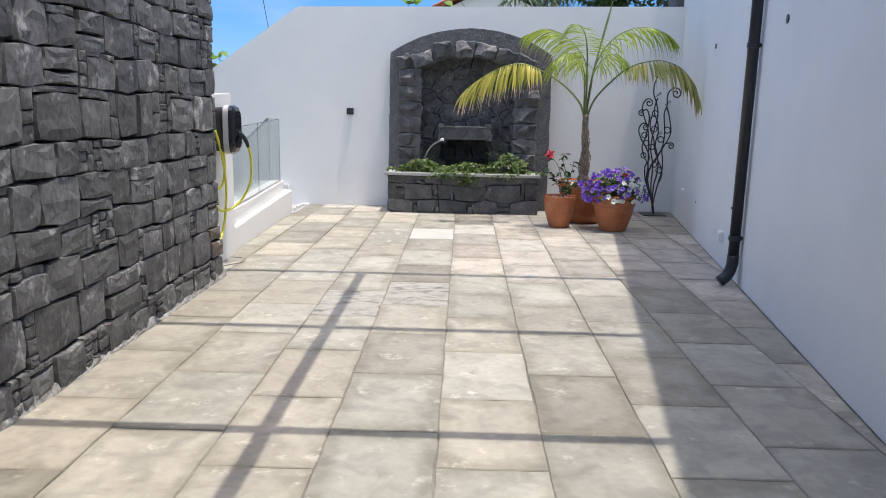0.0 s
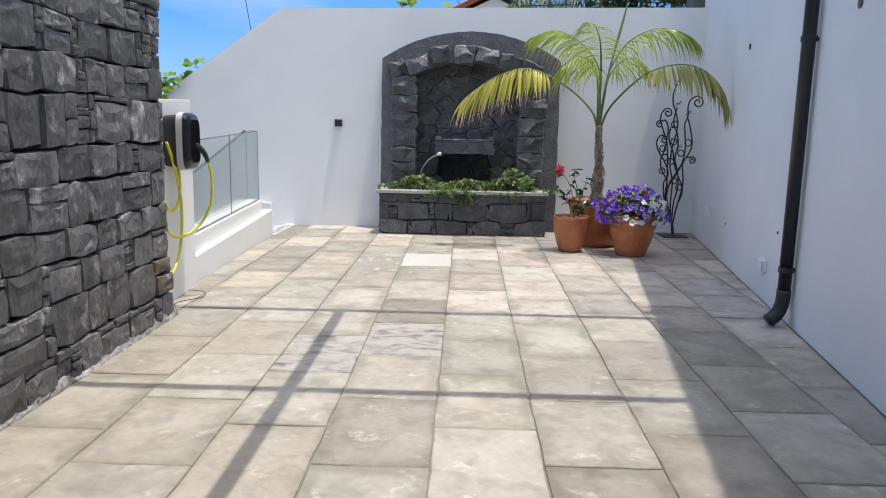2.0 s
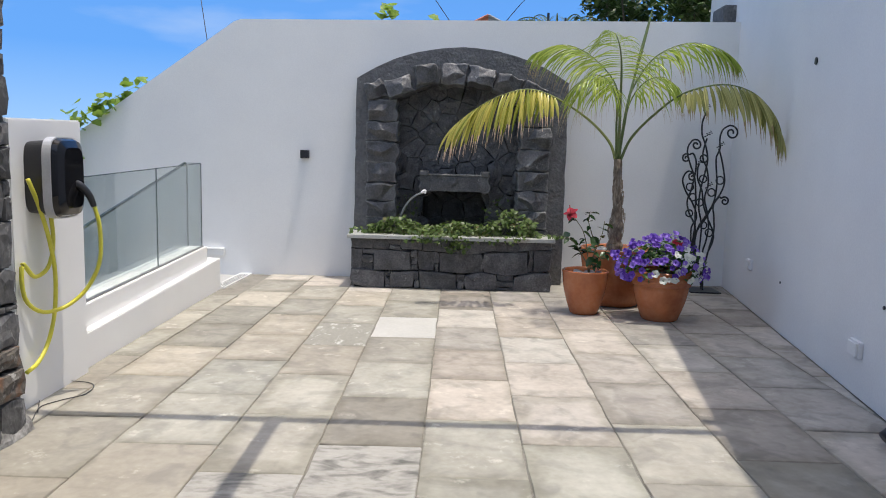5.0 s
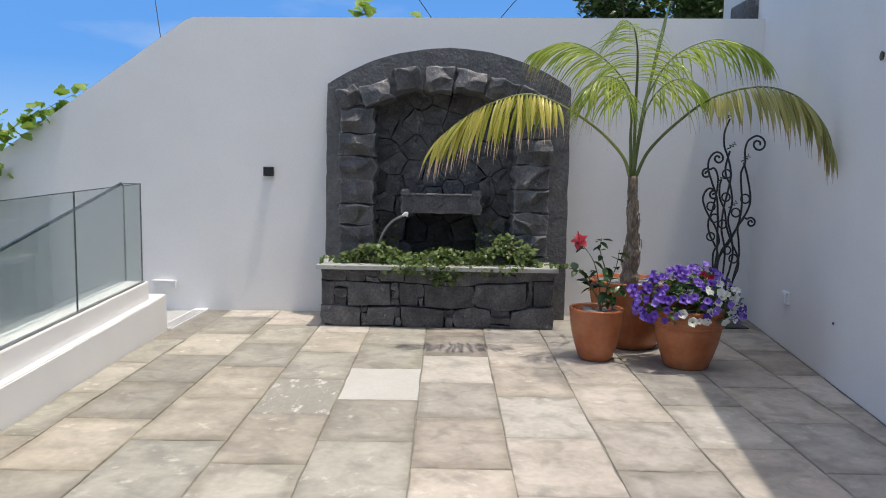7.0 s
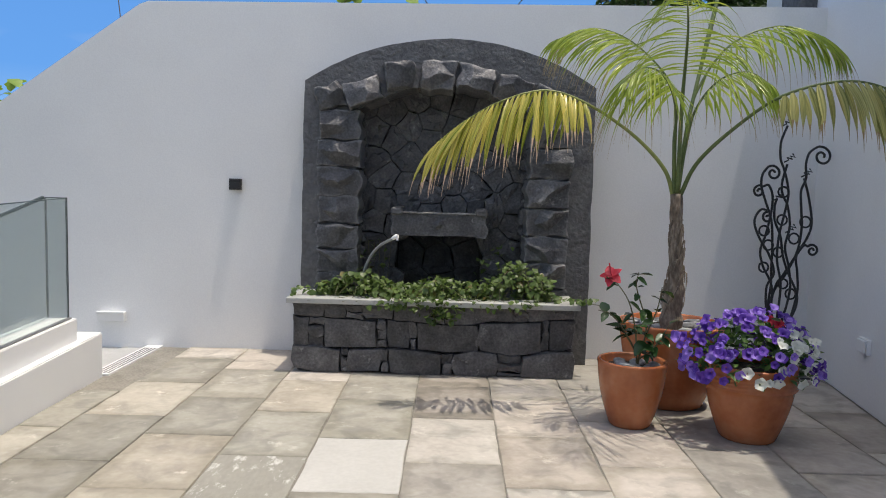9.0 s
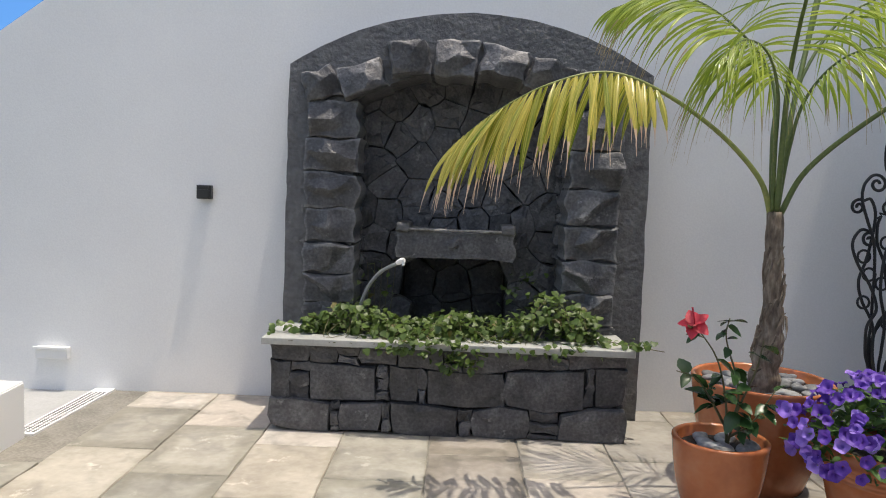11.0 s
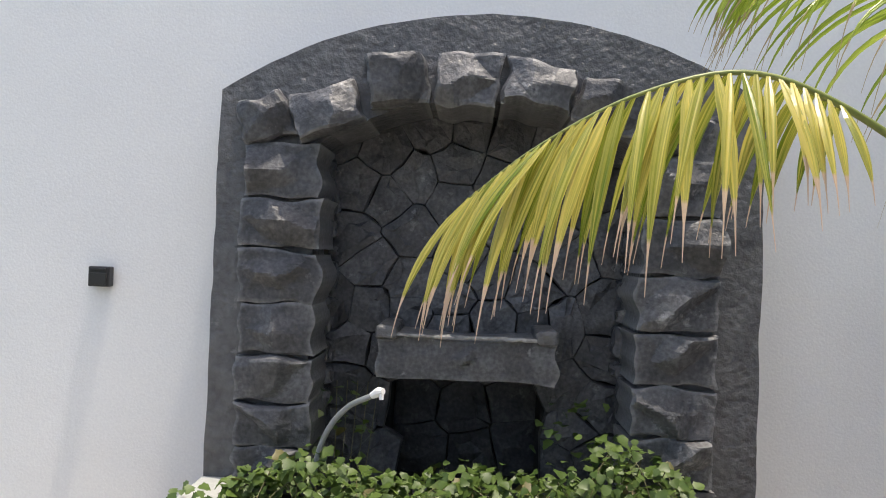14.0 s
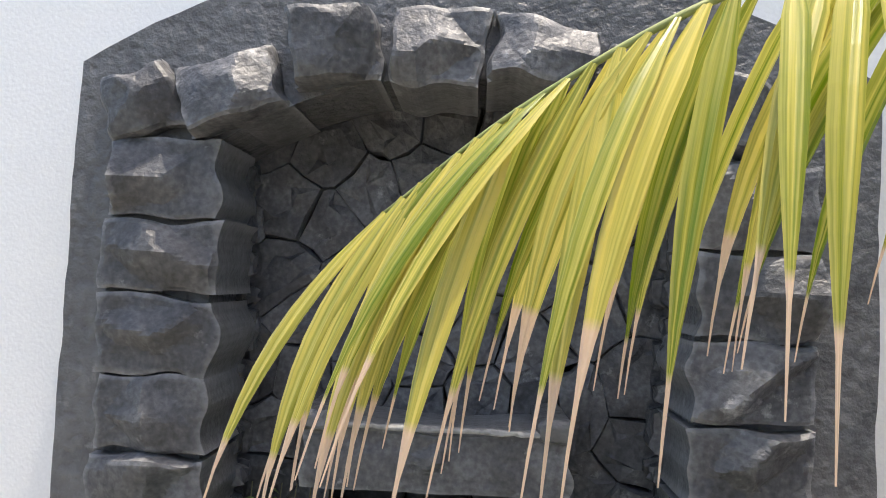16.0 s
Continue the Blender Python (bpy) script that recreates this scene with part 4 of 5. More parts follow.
tube(bm, spline([(CX + 0.27, 6.755, 1.10), (CX + 0.285, 6.78, 0.98), (CX + 0.27, 6.80, 0.78), (CX + 0.20, 6.78, 0.62), (CX + 0.12, 6.70, 0.53), (CX + 0.05, 6.58, 0.52), (CX + 0.03, 6.46, 0.62), (CX + 0.03, 6.45, 0.80),
                 (CX + 0.035, 6.55, 0.72), (CX + 0.05, 6.66, 0.76), (CX + 0.06, 6.70, 0.90), (CX + 0.06, 6.68, 1.09)], 70), 0.0115, 8)
tube(bm, spline([(CX + 0.05, 6.50, 1.25), (CX + 0.07, 6.56, 1.10), (CX + 0.075, 6.64, 0.90), (CX + 0.07, 6.69, 0.70), (CX + 0.055, 6.69, 0.48), (CX + 0.05, 6.62, 0.33), (CX + 0.05, 6.52, 0.25), (CX + 0.04, 6.43, 0.22)], 46), 0.0115, 8)
part("cable", bm, YELLOW, charger, "bright yellow charging cable", smooth=True)

bm = bmesh.new()
tube(bm, spline([(-2.1, 6.42, 0.006), (-2.3, 6.84, 0.006), (-2.23, 6.96, 0.006), (-2.05, 6.92, 0.006), (-2.0, 6.74, 0.006), (-2.08, 6.62, 0.006), (-2.13, 6.5, 0.006), (-2.05, 6.28, 0.006)], 50), 0.0028, 6)
tagged(part("loose_wire", bm, BLACK_PLASTIC, smooth=True), "thin dark wire lying in a loop on the paving", "wire")

# ---- pergola overhead ----
PERG = material("pergola_paint", [(0.55, 0.55, 0.54), (0.65, 0.65, 0.64)], 0.6, 6, 60, 0.1)
pergola = tagged(holder("pergola", (0, 3, STONE_TOP)), "white painted pergola beams spanning wall to house overhead", "pergola")
for ys in (6.27, 4.58, 2.97, 1.35, -0.3):
    box("cross_beam", (STONE_X - 0.3, ys - 0.036, STONE_TOP + 0.001), (right_x(ys) - 0.002, ys + 0.036, STONE_TOP + 0.10), PERG, pergola, 0.005)
box("long_beam", (-0.315, -1.5, STONE_TOP + 0.101), (-0.245, 6.31, STONE_TOP + 0.20), PERG, pergola, 0.005)

# ---- pots ----
SOIL = material("potting_soil", [(0.02, 0.016, 0.012), (0.05, 0.04, 0.03)], 0.95, 20, 90, 0.8, 0.02)
PEBBLE = material("grey_pebble", [(0.11, 0.115, 0.12), (0.30, 0.30, 0.295)], 0.6, 9, 50, 0.2, 0.004, vary=0.4)


def pot(at, r_top, r_base, h, label, bands=0, bulge=0.12):
    p = tagged(holder("plant_pot", at), label, "plant pot", "terracotta pots")
    bm = bmesh.new()
    prof = [(r_base * 0.92, 0.0), (r_base, 0.012)]
    for i in range(1, 15):
        f = i / 15
        prof.append((r_base + (r_top - 0.001 - r_base) * (f + bulge * math.sin(math.pi * f)), 0.012 + (h - 0.045) * f))
    for b in range(bands):
        z = h - 0.13 + b * 0.022
        prof = [q for q in prof if abs(q[1] - z) > 0.012]
        prof += [(r_top + 0.001, z - 0.007), (r_top + 0.006, z), (r_top + 0.001, z + 0.007)]
    prof = sorted(prof, key=lambda q: q[1])
    prof += [(r_top, h - 0.030), (r_top + 0.003, h - 0.014), (r_top + 0.002, h - 0.004), (r_top - 0.004, h), (r_top - 0.018, h - 0.001), (r_top - 0.024, h - 0.01), (r_top - 0.03, h - 0.07)]
    lathe(bm, prof, at, 48)
    part("body", bm, TERRACOTTA, p, smooth=True)
    bm = bmesh.new()
    lathe(bm, [(r_top - 0.032, h - 0.072), (r_top - 0.034, h - 0.052), (r_top * 0.5, h - 0.045)], at, 24)
    part("soil", bm, SOIL, p, "dark potting soil")
    return p


P1, P2, P3 = (1.365, 9.46, 0.0), (1.76, 9.97, 0.0), (2.03, 9.28, 0.0)
pot(P1, 0.213, 0.13, 0.415, "small glazed terracotta pot holding a hibiscus", 0, 0.2)
pot(P2, 0.355, 0.235, 0.575, "large terracotta pot holding the palm, topped with pebbles", 0, 0.14)
pot(P3, 0.262, 0.165, 0.46, "ribbed glazed terracotta pot full of petunias", 4, 0.22)
rng = random.Random(31)
for centre, rad, n, top in ((P2, 0.29, 40, 0.537), (P1, 0.15, 9, 0.374)):
    for i in range(n):
        a, d = rng.uniform(0, 2 * math.pi), rad * math.sqrt(rng.uniform(0.05, 1))
        bm = bmesh.new()
        bmesh.ops.create_icosphere(bm, subdivisions=2, radius=1, matrix=Matrix.Translation((centre[0] + d * math.cos(a), centre[1] + d * math.sin(a), top + rng.uniform(0, 0.012))) @ Euler((rng.uniform(-0.2, 0.2), rng.uniform(-0.2, 0.2), rng.uniform(0, 6))).to_matrix().to_4x4() @ Matrix.Diagonal((rng.uniform(0.04, 0.07), rng.uniform(0.028, 0.048), rng.uniform(0.014, 0.022), 1)))
        tagged(part("pebble", bm, PEBBLE, smooth=True), "smooth grey pebble on the potting soil", "pebble", "pebbles in the pots")

# ---- palm ----
PALM_YELLOW = leaf_material("sunburnt_palm_leaf", (0.13, 0.20, 0.008), (0.72, 0.61, 0.15), (0.76, 0.56, 0.40), 0.28, 0.40, stripe=1.0)
PALM_GREEN = leaf_material("palm_leaf", (0.13, 0.23, 0.015), (0.52, 0.60, 0.10), (0.42, 0.32, 0.16), 0.28, 0.42, stripe=0.6)
PALM_DULL = leaf_material("dull_palm_leaf", (0.17, 0.19, 0.04), (0.60, 0.56, 0.22), (0.42, 0.30, 0.16), 0.3, 0.35, stripe=0.9)
RACHIS = material("palm_rachis", [(0.16, 0.20, 0.05), (0.28, 0.30, 0.09)], 0.45, 12, 70, 0.15, 0.003)
PETIOLE = material("palm_petiole", [(0.07, 0.11, 0.03), (0.15, 0.19, 0.06)], 0.45, 12, 70, 0.15, 0.003)
TRUNK = material("palm_trunk", [(0.06, 0.042, 0.03), (0.20, 0.155, 0.115), (0.42, 0.35, 0.28)], 0.85, 12, 60, 1.0, 0.02, stretch=(1, 1, 0.35))
palm = tagged(holder("palm_tree", (1.70, 9.80, 0.52)), "young potted palm with arching feather fronds, sunburnt tips", "palm")
CROWN_AT = Vector((1.69, 9.80, 1.46))
bm = bmesh.new()
rng = random.Random(2)
axis = spline([(1.715, 9.85, 0.50), (1.712, 9.83, 0.68), (1.72, 9.81, 0.90), (1.705, 9.80, 1.15), (1.69, 9.80, 1.46)], 40)
rad = []
for i in range(40):
    f = i / 39
    r_ = 0.048 * (1 - f) ** 2.2 + 0.041
    r_ += 0.007 * math.sin(i * 1.25) * (1 if f < 0.45 else 0.35) + 0.010 * math.exp(-((f - 0.38) / 0.06) ** 2)
    rad.append(r_)
tube(bm, axis, rad, 20)
for v in bm.verts:
    v.co += 0.007 * noise.noise_vector(Vector((v.co.x * 34, v.co.y * 34, v.co.z * 12)))
part("trunk", bm, TRUNK, palm, "fibrous grey-brown ringed trunk", smooth=True)
for i in range(34):                         # loose fibrous sheath strips
    a, z0 = rng.uniform(0, 6.28), rng.uniform(0.62, 1.25)
    bm = bmesh.new()
    k = min(39, int((z0 - 0.5) / 0.96 * 39))
    o = axis[k]
    r_ = rad[k] + 0.004
    pts = [o + Vector((r_ * math.cos(a + 0.3 * j), r_ * math.sin(a + 0.3 * j), 0.055 * j - 0.05 * (j == 3))) for j in range(4)]
    tube(bm, pts, [0.002, 0.006, 0.006, 0.002], 5)
    part("sheath_strip", bm, TRUNK, palm)


def leaflet(bm, lay, base, way, side, length, width, droop, rng, twist):
    """A pleated tapering leaflet that bends down with its length."""
    n = 11
    d = way.normalized()
    p = base.copy()
    rows = []
    for i in range(n + 1):
        f = i / n
        w = width * (0.35 + 0.65 * min(1, f / 0.18)) * (1 - 0.86 * min(1, max(0, (f - 0.42) / 0.38)) ** 1.5) * (1 if f < 0.8 else (1.05 - f) * 4) + 0.0008
        across = (side - d * side.dot(d)).normalized()
        nrm = d.cross(across).normalized()
        curl = 0.35 * w
        row = [bm.verts.new(p + across * w * 0.5 * q + nrm * curl * h) for q, h in ((-1.0, 0.45), (-0.5, 0.0), (0.0, 0.22), (0.5, 0.0), (1.0, 0.45))]
        for v, acr in zip(row, (-1.0, -0.5, 0.0, 0.5, 1.0)):
            v[lay[0]], v[lay[1]] = f, acr
        rows.append(row)
        p = p + d * (length / n)
        d = (d + Vector((0, 0, -1)) * droop * (0.35 + f) / n * 2.2 + twist * 0.04 / n).normalized()
    for a, b in zip(rows, rows[1:]):
        for k in range(4):
            bm.faces.new((a[k], a[k + 1], b[k + 1], b[k]))


def frond(ctrl, pairs, start, length, width, droop, mat_, seed, lift=0.15, thick=0.011, spread=1.0, hang=0.0, fwd=1.0, even=0.0, label=""):
    """One feather frond: a tapering midrib with leaflets as sub-parts on both sides."""
    r = random.Random(seed)
    pts = spline(ctrl, 48)
    bm = bmesh.new()
    tube(bm, pts, [thick * (1.25 - 1.1 * i / 47) for i in range(48)], 8)
    mid = part("frond", bm, RACHIS if mat_ is PALM_YELLOW else PETIOLE, palm, label, smooth=True)
    for i in range(pairs):
        f = start + (1 - start) * (i + 0.5) / pairs
        u = min(46.99, f * 47)
        k = int(u)
        p = pts[k].lerp(pts[k + 1], u - k)
        t = (pts[k + 1] - pts[k]).normalized()
        s = t.cross(Vector((0, 0, 1)))
        s.normalize()
        up = s.cross(t).normalized()
        g = (f - start) / (1 - start)
        ln = length * (0.55 + 0.75 * math.sin(math.pi * min(1, 0.16 + 0.78 * g)) ** 1.0) * (1 - 0.45 * g ** 3)
        ln += (length - ln) * even
        ln *= 0.6 + 0.4 * min(1, 3 * g)
        for sgn in (-1, 1):
            if r.random() < 0.04:
                continue
            way = s * sgn * spread * (1.0 - 0.55 * g) + t * (0.45 + 0.85 * g) * (fwd + 0.55 * g * (hang > 0)) + up * lift - Z * hang * (1 - 0.45 * g) + Vector((r.gauss(0, 0.11), r.gauss(0, 0.11), r.gauss(0, 0.09)))
            bm = bmesh.new()
            lay = (bm.verts.layers.float.new("along"), bm.verts.layers.float.new("across"))
            lay = (bm.verts.layers.float["along"], bm.verts.layers.float["across"])
            leaflet(bm, lay, p + s * sgn * 0.005, way, t, ln * r.uniform(0.88, 1.08), width * r.uniform(0.8, 1.15) * (1 - 0.35 * g), droop * r.uniform(0.65, 1.35), r, Vector((r.gauss(0, 1), r.gauss(0, 1), 0)))
            me = bpy.data.meshes.new("leaflet")
            bm.to_mesh(me)
            bm.free()
            me.materials.append(mat_)
            ob = new("leaflet", me)
            ob.parent = mid
            ob.matrix_parent_inverse = Matrix()


c = CROWN_AT
frond([c + Vector((-0.02, 0, -0.02)), (1.595, 9.79, 1.62), (1.375, 9.76, 1.83), (1.06, 9.69, 2.01), (0.79, 9.65, 2.085), (0.515, 9.63, 2.015), (0.275, 9.64, 1.88), (0.10, 9.66, 1.74)], 33, 0.43, 0.50, 0.036, 1.0, PALM_YELLOW, 1, 0.05, 0.012, 0.66, 1.0, 0.14, 0.65, label="yellow sunburnt frond drooping over the niche")
frond([c + Vector((0.02, -0.01, -0.02)), (1.79, 9.72, 1.66), (1.95, 9.52, 1.88), (2.14, 9.32, 2.05), (2.42, 9.18, 2.12), (2.66, 9.10, 2.05), (2.83, 9.06, 1.88), (2.90, 9.05, 1.72)], 30, 0.42, 0.42, 0.036, 1.3, PALM_DULL, 2, 0.05, 0.012, 0.45, 0.95, 0.45, 0.6)
frond([c + Vector((-0.01, 0.02, 0)), (1.665, 9.83, 1.80), (1.685, 9.88, 2.03), (1.62, 9.93, 2.24), (1.39, 9.98, 2.47), (1.14, 10.02, 2.56), (0.88, 10.05, 2.48)], 36, 0.40, 0.52, 0.018, 1.3, PALM_GREEN, 3, 0.0, 0.010, 0.8, 0.60, 0.9)
frond([c + Vector((0.01, 0.02, 0)), (1.745, 9.83, 1.80), (1.80, 9.88, 2.10), (2.02, 9.94, 2.44), (2.36, 10.0, 2.60), (2.68, 10.05, 2.56), (2.86, 10.08, 2.44)], 34, 0.40, 0.48, 0.020, 1.3, PALM_GREEN, 4, 0.0, 0.010, 0.8, 0.55, 0.9)
frond([c + Vector((0.0, -0.02, 0)), (1.663, 9.7, 2.006), (1.627, 9.56, 2.254), (1.555, 9.32, 2.406), (1.441, 9.0, 2.485), (1.305, 8.68, 2.47)], 36, 0.34, 0.60, 0.013, 1.4, PALM_GREEN, 5, 0.0, 0.012, 1.0, 0.36, 0.8)
frond([c + Vector((-0.02, -0.01, 0)), (1.655, 9.77, 1.75), (1.62, 9.70, 2.02), (1.50, 9.56, 2.18), (1.33, 9.40, 2.20), (1.17, 9.26, 2.08)], 30, 0.46, 0.54, 0.018, 1.2, PALM_GREEN, 6, 0.0, 0.010, 0.8, 0.75, 0.7)
frond([c + Vector((0.01, 0.0, 0)), (1.725, 9.78, 1.75), (1.76, 9.72, 2.00), (1.86, 9.62, 2.17), (1.99, 9.50, 2.21), (2.10, 9.40, 2.12)], 24, 0.46, 0.42, 0.015, 1.3, PALM_GREEN, 7, 0.0, 0.010, 0.8, 0.75, 0.7)
bm = bmesh.new()                            # unopened spear leaf
tube(bm, spline([c + Vector((0.01, 0.01, 0)), (1.75, 9.84, 1.9), (1.86, 9.94, 2.35), (1.97, 10.05, 2.75), (2.02, 10.10, 2.95)], 20), [0.013] * 10 + [0.015, 0.016, 0.016, 0.015, 0.014, 0.012, 0.010, 0.007, 0.004, 0.002], 8)
part("spear_leaf", bm, PETIOLE, palm, "dark unopened spear leaf", smooth=True)

# ---- hibiscus ----
hib = tagged(holder("hibiscus", (P1[0], P1[1], 0.365)), "young potted hibiscus with one open red flower", "flowering plant")
rng = random.Random(14)
RED = leaf_material("red_petal", (0.55, 0.02, 0.05), (0.75, 0.06, 0.09), None, 0.5, 0.35)
b0 = Vector((P1[0] + 0.03, P1[1], 0.36))
branches = [[b0, b0 + Vector((-0.02, -0.01, 0.22)), b0 + Vector((-0.07, 0.0, 0.42)), Vector((1.215, 9.45, 0.93))],
            [b0, b0 + Vector((0.03, -0.02, 0.18)), b0 + Vector((0.10, -0.03, 0.38)), b0 + Vector((0.12, -0.04, 0.52))],
            [b0 + Vector((-0.01, 0, 0.10)), b0 + Vector((-0.10, -0.03, 0.24)), b0 + Vector((-0.18, -0.05, 0.34)), b0 + Vector((-0.27, -0.06, 0.37))],
            [b0 + Vector((0.01, 0, 0.08)), b0 + Vector((0.06, 0.05, 0.26)), b0 + Vector((-0.01, 0.06, 0.50)), b0 + Vector((0.0, 0.06, 0.60))],
            [b0 + Vector((0, 0, 0.05)), b0 + Vector((0.08, -0.06, 0.14)), b0 + Vector((0.17, -0.08, 0.30))]]
hib_leaf = [shared_leaf("leaf", HIB_LEAF, 0.085 + 0.012 * k, 0.046 + 0.006 * k, 0.12, 0.3) for k in range(3)]
for br in branches:
    pts = spline(br, 16)
    bm = bmesh.new()
    tube(bm, pts, [0.007 - 0.0003 * i for i in range(16)], 6)
    part("branch", bm, STEM, hib, smooth=True)
    for i in range(13):
        p = pts[rng.randint(4, 15)]
        m = Matrix.Translation(p) @ Euler((0, 0, rng.uniform(0, 6.28))).to_matrix().to_4x4() @ Euler((radians(rng.uniform(-45, 35)), radians(rng.uniform(-30, 30)), 0)).to_matrix().to_4x4() @ Matrix.Scale(rng.uniform(0.7, 1.15), 4)
        bare_part("leaf", rng.choice(hib_leaf), hib, m)
fl = Vector((1.20, 9.42, 0.945))
petal_me = shared_leaf("petal", RED, 0.080, 0.060, 0.14, 0.22, 8)
face = Matrix.Translation(fl) @ Matrix.Rotation(radians(30), 4, "X") @ Matrix.Rotation(radians(-20), 4, "Y")
for k, (swing, lift_) in enumerate(((4, 20), (-9, 2), (7, -14), (-5, -10), (10, 8))):
    bare_part("petal", petal_me, hib, face @ Matrix.Rotation(radians(72 * k + swing), 4, "Z") @ Matrix.Rotation(radians(lift_), 4, "X"))
bm = bmesh.new()
tube(bm, [face @ Vector((0, 0, 0)), face @ Vector((0.004, 0.01, 0.04)), face @ Vector((0.006, 0.025, 0.075))], [0.004, 0.003, 0.005], 6)
part("stamen", bm, RED, hib)

# ---- petunias ----
petunia = tagged(holder("petunia", (P3[0], P3[1], 0.40)), "mound of purple and white petunias spilling over the pot", "flowering plant")
rng = random.Random(21)
PURPLE = leaf_material("purple_petal", (0.055, 0.012, 0.25), (0.19, 0.075, 0.52), None, 0.55, 0.25)
VIOLET = leaf_material("light_violet_petal", (0.24, 0.12, 0.60), (0.38, 0.24, 0.74), None, 0.55, 0.25)
WHITE_PETAL = leaf_material("white_petal", (0.66, 0.68, 0.58), (0.82, 0.83, 0.76), None, 0.55, 0.25)
PET_LEAF = leaf_material("petunia_leaf", (0.03, 0.08, 0.015), (0.10, 0.19, 0.04), None, 0.5, 0.25)


def trumpet(mat_, dark):
    """A petunia flower: a ruffled five-lobed funnel facing +z."""
    bm = bmesh.new()
    rings = []
    for r_, z in ((0.003, -0.030), (0.007, -0.010), (0.020, 0.002), (0.034, 0.004)):
        ring = []
        for k in range(20):
            a = 2 * math.pi * k / 20
            q = r_ * (1 + 0.09 * math.cos(5 * a) * (r_ > 0.015)) if r_ > 0.015 else r_
            ring.append(bm.verts.new((q * math.cos(a), q * math.sin(a), z + (0.005 * math.sin(10 * a) + 0.006 * math.sin(3 * a + 1) if r_ > 0.03 else 0))))
        rings.append(ring)
    for a, b in zip(rings, rings[1:]):
        for k in range(20):
            bm.faces.new((a[k], a[(k + 1) % 20], b[(k + 1) % 20], b[k]))
    me = bpy.data.meshes.new("flower")
    bm.to_mesh(me)
    bm.free()
    me.materials.append(mat_)
    for f in me.polygons:
        f.use_smooth = True
    return me


tr_purple, tr_violet, tr_white, tr_red = trumpet(PURPLE, 1), trumpet(VIOLET, 1), trumpet(WHITE_PETAL, 0), trumpet(RED, 0)
pet_leaf = [shared_leaf("leaf", PET_LEAF, 0.055 + 0.01 * k, 0.034, 0.0, 0.3) for k in range(3)]
PC = Vector((P3[0] + 0.0, P3[1], 0.42))


def mound(a, e):
    """A place on the uneven dome of flowers, and its outward direction."""
    d = Vector((math.cos(a) * math.cos(e), math.sin(a) * math.cos(e), math.sin(e)))
    lump = 1 + 0.24 * noise.noise(d * 2.4 + Vector((4, 1, 0)))
    rx = 0.42 if d.x < 0 else 0.36
    return PC + Vector((d.x * rx * lump, d.y * 0.30 * lump, max(-0.05, d.z * 0.31 * lump) + 0.04)), d


for i in range(225):
    a, e = rng.uniform(0, 2 * math.pi), math.asin(rng.uniform(-0.25, 1.0))
    p, d = mound(a, e)
    face = Vector((d.x, d.y - 0.45, d.z + 0.25)) + Vector((rng.gauss(0, 0.25), rng.gauss(0, 0.25), rng.gauss(0, 0.2)))
    white = (0.04 < p.x - PC.x < 0.30 and d.y < -0.15 and p.z - PC.z < 0.27 - 0.25 * abs(p.x - PC.x - 0.15)) or (-0.14 < p.x - PC.x < 0.30 and d.y < -0.4 and p.z - PC.z < 0.07)
    me = tr_white if white and rng.random() < 0.85 else rng.choice((tr_purple, tr_purple, tr_violet))
    m = Matrix.Translation(p + d * 0.012) @ face.to_track_quat("Z", "Y").to_matrix().to_4x4() @ Matrix.Scale(rng.uniform(0.6, 1.1), 4)
    bare_part("flower", me, petunia, m)
for p in ((2.17, 9.38, 0.70), (2.24, 9.40, 0.67)):
    bare_part("flower", tr_red, petunia, Matrix.Translation(p) @ Matrix.Rotation(radians(70), 4, "X"))
rest = bmesh.new()
for i in range(560):
    a, e = rng.uniform(0, 2 * math.pi), math.asin(rng.uniform(-0.3, 1.0))
    p, d = mound(a, e)
    p = PC + (p - PC) * rng.uniform(0.55, 1.0)
    m = Matrix.Translation(p) @ Euler((0, 0, rng.uniform(0, 6.28))).to_matrix().to_4x4() @ Euler((radians(rng.uniform(-50, 50)), radians(rng.uniform(-30, 30)), 0)).to_matrix().to_4x4()
    if i < 140:
        bare_part("leaf", rng.choice(pet_leaf), petunia, m)
    else:
        leaf_shape(rest, m, 0.06, 0.034, 0, 0.3)
tagged(part("inner_leaves", rest, PET_LEAF, petunia, smooth=True), kind="stuff")

# ---- wrought-iron sculpture ----
iron_art = tagged(holder("iron_sculpture", (2.95, 10.85, 0.0)), "black wrought-iron garden sculpture of scrolls and rings", "sculpture")


def ip(a, b, off=0.0):
    """Design grid of the ironwork to metres."""
    return Vector((2.404 + a * 0.00158 + b * 0.000108, 10.85 + off, 2.177 + a * 0.000035 - b * 0.001618))


def scroll(cx, cy, r, start, turns, sgn):
    return [(cx + r * (1 - 0.8 * i / 18) * math.cos(start + sgn * turns * 2 * math.pi * i / 18), cy + r * (1 - 0.8 * i / 18) * math.sin(start + sgn * turns * 2 * math.pi * i / 18)) for i in range(19)]


